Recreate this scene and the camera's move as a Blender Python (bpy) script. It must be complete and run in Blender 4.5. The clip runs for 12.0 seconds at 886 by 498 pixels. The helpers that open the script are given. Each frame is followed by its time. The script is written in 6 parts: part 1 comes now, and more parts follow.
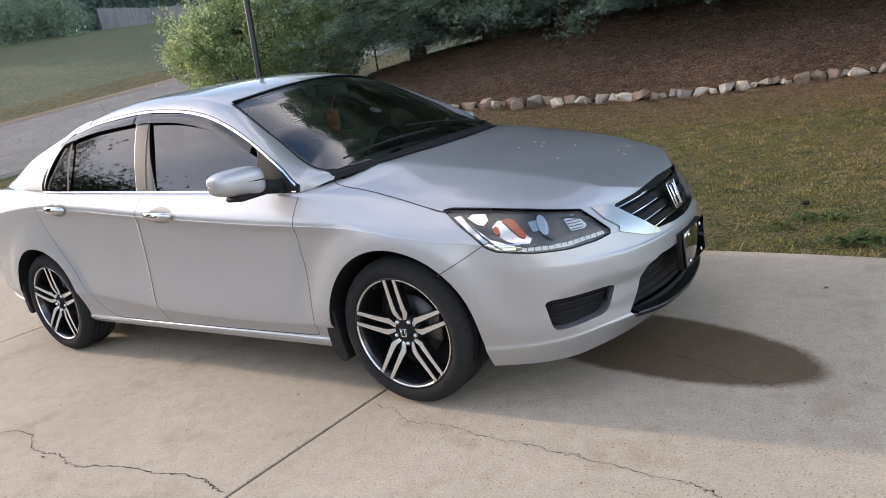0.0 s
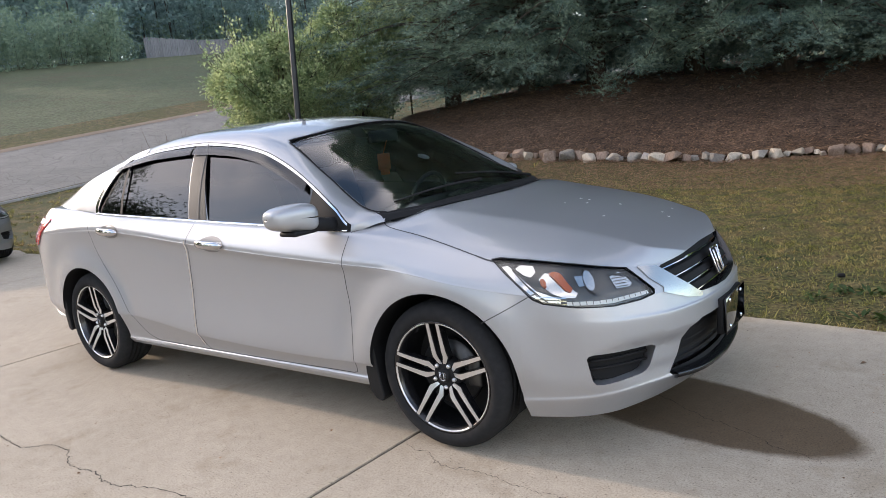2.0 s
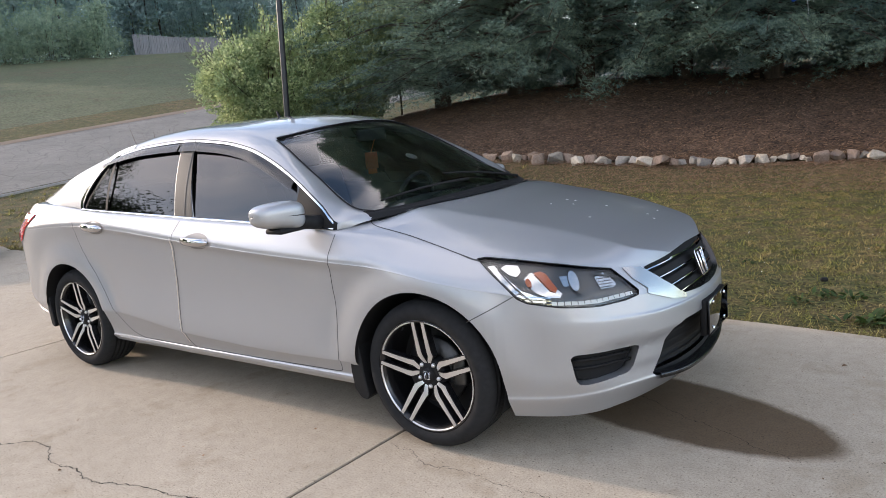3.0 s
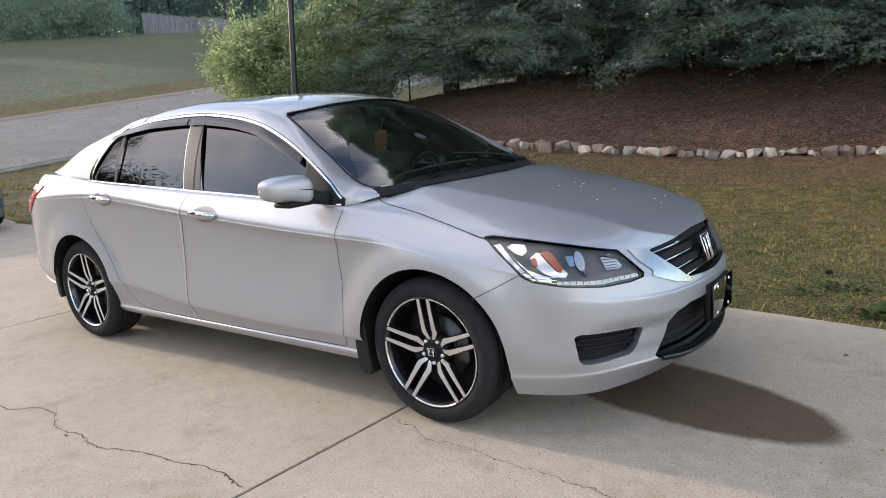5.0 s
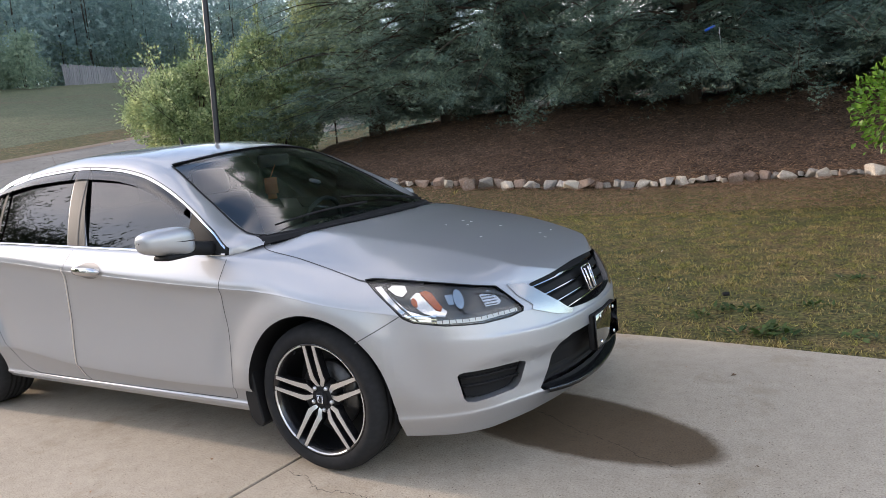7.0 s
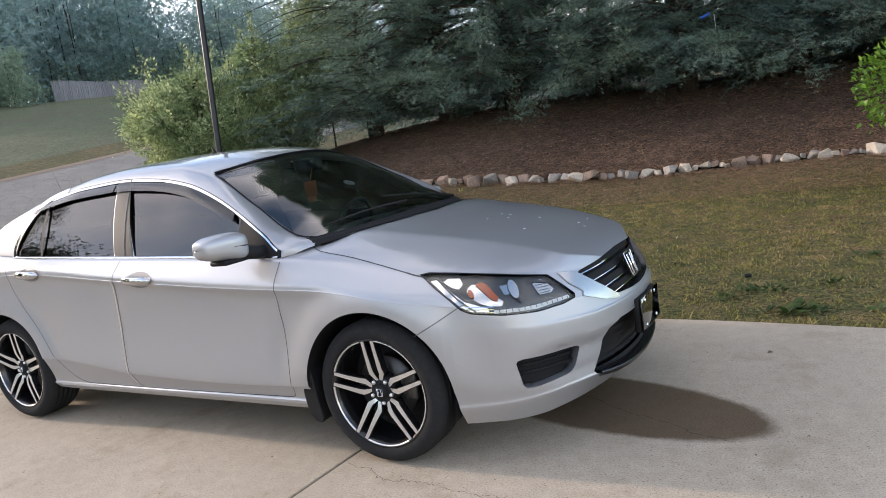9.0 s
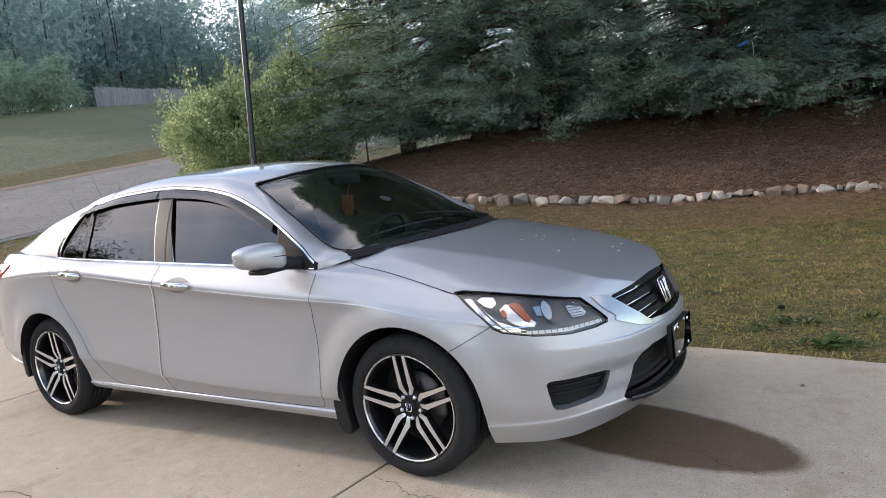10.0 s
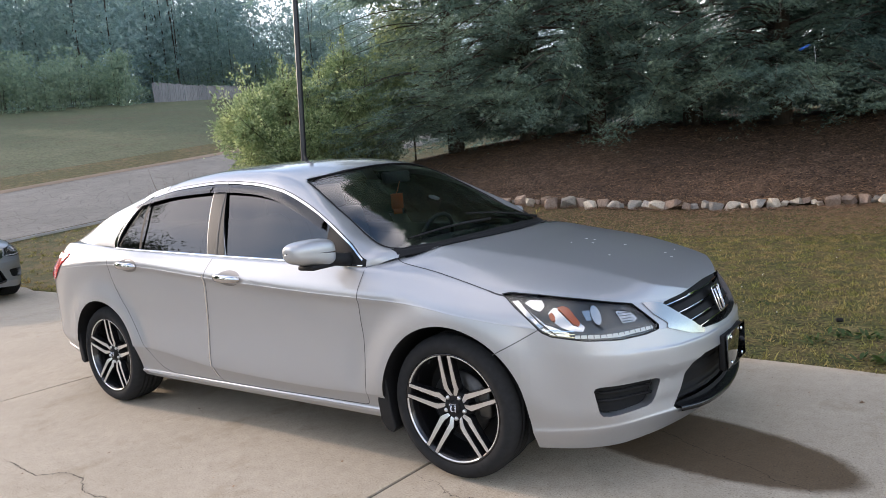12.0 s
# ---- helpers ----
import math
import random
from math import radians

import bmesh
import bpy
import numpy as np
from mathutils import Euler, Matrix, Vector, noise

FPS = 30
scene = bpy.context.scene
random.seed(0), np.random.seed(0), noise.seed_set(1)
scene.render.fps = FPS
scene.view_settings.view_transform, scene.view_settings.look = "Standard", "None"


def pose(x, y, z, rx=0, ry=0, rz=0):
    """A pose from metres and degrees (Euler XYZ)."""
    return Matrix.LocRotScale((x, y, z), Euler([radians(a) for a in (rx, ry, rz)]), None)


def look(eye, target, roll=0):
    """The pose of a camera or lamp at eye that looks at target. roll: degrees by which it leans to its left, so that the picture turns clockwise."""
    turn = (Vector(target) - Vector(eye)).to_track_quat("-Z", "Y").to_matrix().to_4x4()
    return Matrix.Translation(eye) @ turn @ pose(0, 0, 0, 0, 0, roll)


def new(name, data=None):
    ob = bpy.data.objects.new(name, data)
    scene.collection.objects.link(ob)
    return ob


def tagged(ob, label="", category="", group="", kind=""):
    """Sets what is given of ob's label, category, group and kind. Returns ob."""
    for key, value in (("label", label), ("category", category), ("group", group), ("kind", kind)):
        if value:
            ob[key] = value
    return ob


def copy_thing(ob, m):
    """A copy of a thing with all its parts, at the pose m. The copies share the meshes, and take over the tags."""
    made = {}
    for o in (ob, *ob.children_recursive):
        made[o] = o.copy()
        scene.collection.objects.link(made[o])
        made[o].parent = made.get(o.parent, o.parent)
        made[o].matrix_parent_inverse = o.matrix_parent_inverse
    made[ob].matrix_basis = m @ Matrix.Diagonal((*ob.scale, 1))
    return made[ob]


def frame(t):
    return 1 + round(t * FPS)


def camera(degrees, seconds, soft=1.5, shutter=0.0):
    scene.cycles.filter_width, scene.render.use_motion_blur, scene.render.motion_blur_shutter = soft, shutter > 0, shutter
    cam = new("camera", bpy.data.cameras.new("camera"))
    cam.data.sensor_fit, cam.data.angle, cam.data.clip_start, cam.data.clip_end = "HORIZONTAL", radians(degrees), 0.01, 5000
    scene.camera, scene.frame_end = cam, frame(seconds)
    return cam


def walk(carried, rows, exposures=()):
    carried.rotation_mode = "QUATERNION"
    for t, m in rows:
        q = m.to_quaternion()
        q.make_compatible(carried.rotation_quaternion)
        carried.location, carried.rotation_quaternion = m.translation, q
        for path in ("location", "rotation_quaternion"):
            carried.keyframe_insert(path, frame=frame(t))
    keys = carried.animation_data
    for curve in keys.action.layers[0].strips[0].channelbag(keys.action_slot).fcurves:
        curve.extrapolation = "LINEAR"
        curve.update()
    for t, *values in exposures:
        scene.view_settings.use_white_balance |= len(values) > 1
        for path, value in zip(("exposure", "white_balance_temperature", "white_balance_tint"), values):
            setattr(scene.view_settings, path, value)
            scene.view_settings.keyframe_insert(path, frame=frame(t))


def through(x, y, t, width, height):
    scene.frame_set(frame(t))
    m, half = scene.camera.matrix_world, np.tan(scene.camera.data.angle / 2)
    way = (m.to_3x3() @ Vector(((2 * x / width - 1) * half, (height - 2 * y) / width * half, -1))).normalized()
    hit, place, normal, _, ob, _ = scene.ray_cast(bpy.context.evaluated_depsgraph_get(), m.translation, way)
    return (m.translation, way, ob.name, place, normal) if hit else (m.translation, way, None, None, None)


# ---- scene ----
cam = camera(64.2, 12.0, soft=0.85)
EXPOSURE = 1.44
PATH = [
    (0, (3.186, -3.013, 1.358), (2.059, -1.435, 0.867), -9.8),
    (0.5, (3.169, -3.052, 1.384), (2.255, -1.344, 0.885), -7.9),
    (1, (3.139, -3.091, 1.404), (2.115, -1.425, 0.988), -8.1),
    (1.5, (3.117, -3.13, 1.4), (1.944, -1.554, 1.023), -6.8),
    (2, (3.132, -3.13, 1.399), (1.96, -1.55, 1.036), -6.0),
    (2.5, (3.14, -3.124, 1.396), (1.989, -1.528, 1.037), -5.4),
    (4.5, (3.148, -3.163, 1.356), (1.993, -1.573, 0.984), -4.5),
    (5, (3.143, -3.158, 1.35), (1.991, -1.572, 0.956), -3.7),
    (5.5, (3.145, -3.123, 1.375), (2.06, -1.478, 1.034), -3.3),
    (6, (3.213, -3.084, 1.382), (2.164, -1.409, 1.074), -4.5),
    (6.5, (3.299, -3.051, 1.371), (2.277, -1.358, 1.073), -5.2),
    (7, (3.357, -3.03, 1.345), (2.339, -1.335, 1.045), -5.8),
    (9, (3.203, -3.23, 1.365), (2.196, -1.529, 1.061), -8.4),
    (9.5, (3.195, -3.256, 1.379), (2.164, -1.565, 1.101), -7.3),
    (10, (3.187, -3.277, 1.38), (2.119, -1.604, 1.132), -6.3),
    (10.5, (3.19, -3.301, 1.386), (2.06, -1.666, 1.164), -5.7),
    (11, (3.183, -3.303, 1.379), (2.026, -1.687, 1.158), -5.4),
    (11.5, (3.181, -3.286, 1.384), (2.017, -1.676, 1.158), -5.1),
    (12, (3.162, -3.275, 1.378), (1.99, -1.671, 1.144), -5.1),
]
walk(cam, [(t, look(eye, target, roll)) for t, eye, target, roll in PATH], [(0.0, EXPOSURE, 6450, 16), (12.0, EXPOSURE, 6450, 16)])

# ---- world and sun ----
SUN_ELEVATION, SUN_FROM = 16.5, 264.6      # degrees; compass bearing with north along y
world = bpy.data.worlds.new("world")
scene.world = world
world.use_nodes = True
wn, wl = world.node_tree.nodes, world.node_tree.links
wn.clear()
w_out, w_bg = wn.new("ShaderNodeOutputWorld"), wn.new("ShaderNodeBackground")
w_sky = wn.new("ShaderNodeTexSky")
w_sky.sky_type, w_sky.sun_disc = "NISHITA", False
w_sky.sun_elevation, w_sky.sun_rotation = radians(SUN_ELEVATION), radians(SUN_FROM)
w_sky.air_density, w_sky.dust_density, w_sky.ozone_density = 1.0, 0.5, 1.0
w_co, w_map = wn.new("ShaderNodeTexCoord"), wn.new("ShaderNodeMapping")
w_map.inputs["Scale"].default_value = (1.0, 1.0, 2.6)
w_noise, w_ramp, w_mix = wn.new("ShaderNodeTexNoise"), wn.new("ShaderNodeValToRGB"), wn.new("ShaderNodeMixRGB")
w_noise.inputs["Scale"].default_value, w_noise.inputs["Detail"].default_value = 1.9, 6.0
w_noise.inputs["Roughness"].default_value = 0.5
w_ramp.color_ramp.elements[0].position, w_ramp.color_ramp.elements[1].position = 0.455, 0.755
w_mix.inputs[2].default_value = (9.6, 9.1, 8.8, 1.0)
wl.new(w_co.outputs["Generated"], w_map.inputs["Vector"])
wl.new(w_map.outputs["Vector"], w_noise.inputs["Vector"])
wl.new(w_noise.outputs["Fac"], w_ramp.inputs["Fac"])
wl.new(w_ramp.outputs["Color"], w_mix.inputs[0])
wl.new(w_sky.outputs["Color"], w_mix.inputs[1])
wl.new(w_mix.outputs["Color"], w_bg.inputs["Color"])
wl.new(w_bg.outputs["Background"], w_out.inputs["Surface"])
w_bg.inputs["Strength"].default_value = 0.15

sun_way = Vector((math.sin(radians(SUN_FROM)) * math.cos(radians(SUN_ELEVATION)),
                  math.cos(radians(SUN_FROM)) * math.cos(radians(SUN_ELEVATION)), math.sin(radians(SUN_ELEVATION))))
sun = new("sun", bpy.data.lights.new("sun", "SUN"))
sun.data.energy, sun.data.angle, sun.data.color = 1.25, radians(2.2), (1.0, 0.84, 0.66)
sun.matrix_basis = look(sun_way * 60, (0, 0, 0))

# ---- materials ----
def material(name):
    m = bpy.data.materials.new(name)
    m.use_nodes = True
    return m, m.node_tree.nodes, m.node_tree.links, m.node_tree.nodes["Principled BSDF"]


def plain(name, colour, rough=0.5, metal=0.0, coat=0.0, grain=0.0, scale=200.0, bump=0.0, spec=0.5):
    """A paint, plastic, metal or rubber with fine mottling and relief."""
    m, n, l, p = material(name)
    p.inputs["Roughness"].default_value, p.inputs["Metallic"].default_value = rough, metal
    p.inputs["Coat Weight"].default_value, p.inputs["Coat Roughness"].default_value = coat, 0.03
    p.inputs["Specular IOR Level"].default_value = spec
    p.inputs["Base Color"].default_value = (*colour, 1)
    if grain or bump:
        co, no = n.new("ShaderNodeTexCoord"), n.new("ShaderNodeTexNoise")
        no.inputs["Scale"].default_value, no.inputs["Detail"].default_value = scale, 4
        l.new(co.outputs["Object"], no.inputs["Vector"])
        if grain:
            mix = n.new("ShaderNodeMixRGB")
            mix.inputs[1].default_value = (*[c * (1 - grain) for c in colour], 1)
            mix.inputs[2].default_value = (*[min(1, c * (1 + grain)) for c in colour], 1)
            l.new(no.outputs["Fac"], mix.inputs[0])
            l.new(mix.outputs[0], p.inputs["Base Color"])
        if bump:
            bu = n.new("ShaderNodeBump")
            bu.inputs["Strength"].default_value, bu.inputs["Distance"].default_value = bump, 0.002
            l.new(no.outputs["Fac"], bu.inputs["Height"])
            l.new(bu.outputs["Normal"], p.inputs["Normal"])
    return m


def layered(name, stops, scale, detail=8, rough=0.9, fine=60.0, fine_amount=0.35, bump=0.5, distance=0.02, broad=0.25, rand=0.0, stretch=(1, 1, 1)):
    """An uneven natural surface: a colour ramp over broad noise, darkened by fine noise, with relief."""
    m, n, l, p = material(name)
    p.inputs["Roughness"].default_value = rough
    p.inputs["Specular IOR Level"].default_value = 0.25
    co, mp = n.new("ShaderNodeTexCoord"), n.new("ShaderNodeMapping")
    mp.inputs["Scale"].default_value = stretch
    l.new(co.outputs["Object"], mp.inputs["Vector"])
    a, b, c = (n.new("ShaderNodeTexNoise") for _ in range(3))
    for node, s, d in ((a, scale, detail), (b, fine, 5), (c, broad, 4)):
        node.inputs["Scale"].default_value, node.inputs["Detail"].default_value = s, d
        l.new(mp.outputs["Vector"], node.inputs["Vector"])
    ramp = n.new("ShaderNodeValToRGB")
    e = ramp.color_ramp.elements
    while len(e) < len(stops):
        e.new(0.5)
    for el, (pos, col) in zip(e, stops):
        el.position, el.color = pos, (*col, 1)
    mixed = n.new("ShaderNodeMixRGB")
    mixed.inputs[0].default_value = 0.45
    l.new(a.outputs["Fac"], mixed.inputs[1])
    l.new(c.outputs["Fac"], mixed.inputs[2])
    l.new(mixed.outputs[0], ramp.inputs["Fac"])
    shade = n.new("ShaderNodeMixRGB")
    shade.blend_type = "MULTIPLY"
    shade.inputs[0].default_value = fine_amount
    fr = n.new("ShaderNodeValToRGB")
    fr.color_ramp.elements[0].position, fr.color_ramp.elements[1].position = 0.3, 0.68
    l.new(b.outputs["Fac"], fr.inputs["Fac"])
    l.new(ramp.outputs["Color"], shade.inputs[1])
    l.new(fr.outputs["Color"], shade.inputs[2])
    last = shade.outputs[0]
    if rand:
        info, hsv, mr = n.new("ShaderNodeObjectInfo"), n.new("ShaderNodeHueSaturation"), n.new("ShaderNodeMapRange")
        mr.inputs["To Min"].default_value, mr.inputs["To Max"].default_value = 1 - rand, 1 + rand
        l.new(info.outputs["Random"], mr.inputs["Value"])
        l.new(mr.outputs["Result"], hsv.inputs["Value"])
        l.new(last, hsv.inputs["Color"])
        last = hsv.outputs["Color"]
    l.new(last, p.inputs["Base Color"])
    bu = n.new("ShaderNodeBump")
    bu.inputs["Strength"].default_value, bu.inputs["Distance"].default_value = bump, distance
    l.new(b.outputs["Fac"], bu.inputs["Height"])
    l.new(bu.outputs["Normal"], p.inputs["Normal"])
    return m


def leafy(name, dark, light, through=0.35, rough=0.55, other=None, patch_scale=0.6, at=(0.42, 0.58), gloss=0.3):
    """Leaves: each island takes its own shade, with patches of a second pair of shades; light passes through them."""
    m, n, l, p = material(name)
    geo, ramp = n.new("ShaderNodeNewGeometry"), n.new("ShaderNodeValToRGB")
    ramp.color_ramp.elements[0].color, ramp.color_ramp.elements[1].color = (*dark, 1), (*light, 1)
    l.new(geo.outputs["Random Per Island"], ramp.inputs["Fac"])
    shade = ramp.outputs["Color"]
    if other:
        no, pr, second, both_ = n.new("ShaderNodeTexNoise"), n.new("ShaderNodeValToRGB"), n.new("ShaderNodeValToRGB"), n.new("ShaderNodeMixRGB")
        no.inputs["Scale"].default_value, no.inputs["Detail"].default_value = patch_scale, 6
        l.new(geo.outputs["Position"], no.inputs["Vector"])
        pr.color_ramp.elements[0].position, pr.color_ramp.elements[1].position = at
        l.new(no.outputs["Fac"], pr.inputs["Fac"])
        second.color_ramp.elements[0].color, second.color_ramp.elements[1].color = (*other[0], 1), (*other[1], 1)
        l.new(geo.outputs["Random Per Island"], second.inputs["Fac"])
        l.new(pr.outputs["Color"], both_.inputs[0])
        l.new(shade, both_.inputs[1])
        l.new(second.outputs["Color"], both_.inputs[2])
        shade = both_.outputs[0]
    l.new(shade, p.inputs["Base Color"])
    p.inputs["Roughness"].default_value = rough
    p.inputs["Specular IOR Level"].default_value = gloss
    tr, mix = n.new("ShaderNodeBsdfTranslucent"), n.new("ShaderNodeMixShader")
    l.new(shade, tr.inputs["Color"])
    mix.inputs[0].default_value = through
    l.new(p.outputs[0], mix.inputs[1])
    l.new(tr.outputs[0], mix.inputs[2])
    l.new(mix.outputs[0], n["Material Output"].inputs["Surface"])
    return m


def glazing(name, tint, ior=1.5, rough=0.0):
    """Thin glass: a tinted sheet whose mirror strength follows Fresnel."""
    m, n, l, p = material(name)
    tr, gl, mix, fr = n.new("ShaderNodeBsdfTransparent"), n.new("ShaderNodeBsdfGlossy"), n.new("ShaderNodeMixShader"), n.new("ShaderNodeFresnel")
    tr.inputs["Color"].default_value = (*tint, 1)
    gl.inputs["Roughness"].default_value = rough
    fr.inputs["IOR"].default_value = ior
    l.new(fr.outputs[0], mix.inputs[0])
    l.new(tr.outputs[0], mix.inputs[1])
    l.new(gl.outputs[0], mix.inputs[2])
    l.new(mix.outputs[0], n["Material Output"].inputs["Surface"])
    return m


def car_paint(name, colour):
    m, n, l, p = material(name)
    co, vo, ramp = n.new("ShaderNodeTexCoord"), n.new("ShaderNodeTexNoise"), n.new("ShaderNodeValToRGB")
    vo.inputs["Scale"].default_value, vo.inputs["Detail"].default_value = 900, 2
    ramp.color_ramp.elements[0].color = (*[c * 0.86 for c in colour], 1)
    ramp.color_ramp.elements[1].color = (*[min(1, c * 1.1) for c in colour], 1)
    l.new(co.outputs["Object"], vo.inputs["Vector"])
    l.new(vo.outputs["Fac"], ramp.inputs["Fac"])
    l.new(ramp.outputs["Color"], p.inputs["Base Color"])
    p.inputs["Metallic"].default_value, p.inputs["Roughness"].default_value = 0.73, 0.46
    p.inputs["Coat Weight"].default_value, p.inputs["Coat Roughness"].default_value = 1.0, 0.03
    p.inputs["Specular Tint"].default_value = (0.4, 0.4, 0.41, 1)
    du, dr = n.new("ShaderNodeTexNoise"), n.new("ShaderNodeMapRange")
    du.inputs["Scale"].default_value, du.inputs["Detail"].default_value = 3.0, 6
    dr.inputs["To Min"].default_value, dr.inputs["To Max"].default_value = 0.45, 0.52
    l.new(co.outputs["Object"], du.inputs["Vector"])
    l.new(du.outputs["Fac"], dr.inputs["Value"])
    l.new(dr.outputs["Result"], p.inputs["Roughness"])
    return m


def concrete_paving(name):
    """Broom-finished concrete with aggregate specks, broad weathering and a darker, smoother oval in front of the
    parked car.
    """
    m, n, l, p = material(name)
    co = n.new("ShaderNodeNewGeometry")
    pos = co.outputs["Position"]

    def noise_node(scale, detail=5, rough=0.55):
        t = n.new("ShaderNodeTexNoise")
        t.inputs["Scale"].default_value, t.inputs["Detail"].default_value, t.inputs["Roughness"].default_value = scale, detail, rough
        l.new(pos, t.inputs["Vector"])
        return t

    def ramp_node(src, stops):
        r = n.new("ShaderNodeValToRGB")
        e = r.color_ramp.elements
        while len(e) < len(stops):
            e.new(0.5)
        for el, (q, c) in zip(e, stops):
            el.position, el.color = q, (*c, 1)
        l.new(src, r.inputs["Fac"])
        return r

    def times(a, b, fac=1.0):
        x = n.new("ShaderNodeMixRGB")
        x.blend_type, x.inputs[0].default_value = "MULTIPLY", fac
        l.new(a, x.inputs[1])
        l.new(b, x.inputs[2])
        return x.outputs[0]

    broad = ramp_node(noise_node(0.8, 6).outputs["Fac"], [(0.3, (0.372, 0.315, 0.242)), (0.7, (0.45, 0.385, 0.303))])
    stain = ramp_node(noise_node(2.6, 9, 0.7).outputs["Fac"], [(0.30, (0.80, 0.765, 0.71)), (0.46, (1, 1, 1))])
    cloudy = ramp_node(noise_node(14, 6, 0.65).outputs["Fac"], [(0.3, (0.90, 0.89, 0.87)), (0.7, (1.06, 1.06, 1.05))])
    speck = ramp_node(noise_node(120, 4, 0.8).outputs["Fac"], [(0.33, (0.60, 0.575, 0.54)), (0.47, (0.98, 0.98, 0.98)), (0.66, (1.22, 1.22, 1.20))])
    grit = n.new("ShaderNodeTexVoronoi")
    grit.inputs["Scale"].default_value = 38
    l.new(pos, grit.inputs["Vector"])
    dots = ramp_node(grit.outputs["Distance"], [(0.08, (0.36, 0.33, 0.30)), (0.16, (1, 1, 1))])
    base = times(times(times(times(broad.outputs[0], stain.outputs[0]), cloudy.outputs[0]), speck.outputs[0]), dots.outputs[0], 0.75)
    # darker, smoother oval: an ellipse about its own axis with a soft uneven rim
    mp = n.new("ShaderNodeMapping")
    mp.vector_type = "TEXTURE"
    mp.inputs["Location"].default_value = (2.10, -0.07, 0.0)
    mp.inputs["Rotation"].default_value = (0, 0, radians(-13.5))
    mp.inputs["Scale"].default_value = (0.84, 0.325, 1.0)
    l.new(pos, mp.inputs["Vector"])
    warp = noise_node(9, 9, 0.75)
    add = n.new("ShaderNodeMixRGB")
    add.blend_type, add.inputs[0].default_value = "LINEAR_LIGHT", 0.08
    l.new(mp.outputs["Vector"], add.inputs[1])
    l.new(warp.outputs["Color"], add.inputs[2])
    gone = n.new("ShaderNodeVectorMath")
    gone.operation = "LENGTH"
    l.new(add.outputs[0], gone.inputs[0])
    oval_mask = ramp_node(gone.outputs["Value"], [(0.90, (1, 1, 1)), (1.02, (0, 0, 0))])
    oval_dark = n.new("ShaderNodeMixRGB")
    oval_dark.inputs[2].default_value = (0.30, 0.25, 0.20, 1)
    oval_dark.blend_type = "MULTIPLY"
    l.new(oval_mask.outputs[0], oval_dark.inputs[0])
    l.new(base, oval_dark.inputs[1])
    l.new(oval_dark.outputs[0], p.inputs["Base Color"])
    rr = n.new("ShaderNodeMapRange")
    rr.inputs["To Min"].default_value, rr.inputs["To Max"].default_value = 0.85, 0.6
    l.new(oval_mask.outputs[0], rr.inputs["Value"])
    l.new(rr.outputs["Result"], p.inputs["Roughness"])
    p.inputs["Specular IOR Level"].default_value = 0.3
    bu = n.new("ShaderNodeBump")
    bu.inputs["Strength"].default_value, bu.inputs["Distance"].default_value = 0.35, 0.0012
    fine = noise_node(420, 4)
    l.new(fine.outputs["Fac"], bu.inputs["Height"])
    l.new(bu.outputs["Normal"], p.inputs["Normal"])
    return m


M_PAINT = car_paint("silver_paint", (0.42, 0.426, 0.436))
M_PAINT2 = car_paint("grey_paint", (0.34, 0.355, 0.375))
M_BLACK = plain("black_plastic", (0.0075, 0.0075, 0.008), 0.68, grain=0.2, scale=90, spec=0.28)
M_GLOSS = plain("gloss_black", (0.008, 0.008, 0.009), 0.26, coat=0.25)
M_SEAM = plain("panel_gap", (0.05, 0.05, 0.052), 0.6)
M_RUBBER = plain("tyre_rubber", (0.022, 0.022, 0.0225), 0.9, grain=0.35, scale=40, bump=0.4, spec=0.12)
M_PILLAR = plain("pillar_satin", (0.05, 0.047, 0.043), 0.55, spec=0.3)
M_HANDLE = plain("handle_chrome", (0.5, 0.5, 0.51), 0.06, metal=1.0)
M_CUP_SHADE = plain("handle_recess_shade", (0.17, 0.17, 0.172), 0.4, metal=0.6)
M_CHROME = plain("chrome", (0.86, 0.87, 0.88), 0.08, metal=1.0)
M_WING = plain("wing_chrome", (0.52, 0.49, 0.44), 0.2, metal=1.0)
M_BLANK = plain("blank_plate", (0.34, 0.35, 0.34), 0.05, metal=1.0)
M_ALLOY = plain("machined_alloy", (0.72, 0.72, 0.72), 0.28, metal=0.9, coat=0.4)
M_STEEL = plain("brake_steel", (0.10, 0.098, 0.095), 0.5, metal=1.0, grain=0.3, scale=60)
M_CABIN = plain("cabin_trim", (0.075, 0.078, 0.082), 0.7, grain=0.3, scale=60, bump=0.3)
M_SEAT = plain("seat_fabric", (0.12, 0.12, 0.125), 0.9, grain=0.4, scale=150, bump=0.5)
M_GLASS = glazing("windscreen_glass", (0.74, 0.80, 0.78), 2.05)
M_TINT = glazing("tinted_glass", (0.055, 0.06, 0.062), 1.72)
M_VISOR = glazing("smoked_visor", (0.30, 0.30, 0.31), 1.6, 0.03)
M_LENS = glazing("lamp_lens", (0.90, 0.91, 0.90), 1.38)
M_REFLECT = plain("lamp_reflector", (0.78, 0.77, 0.75), 0.2, metal=1.0)
M_AMBER = plain("amber_reflector", (0.42, 0.10, 0.03), 0.2, coat=0.8, grain=0.5, scale=70)
M_RED = plain("red_lens", (0.68, 0.03, 0.035), 0.15, coat=1.0)
M_LAMP_GREY = plain("lamp_bezel", (0.115, 0.112, 0.106), 0.24, metal=0.6, grain=0.35, scale=24)
M_WHITE = plain("white_plastic", (0.75, 0.76, 0.75), 0.4)
M_ORANGE = leafy("orange_card", (0.85, 0.24, 0.07), (0.9, 0.28, 0.09), 0.5, 0.6)
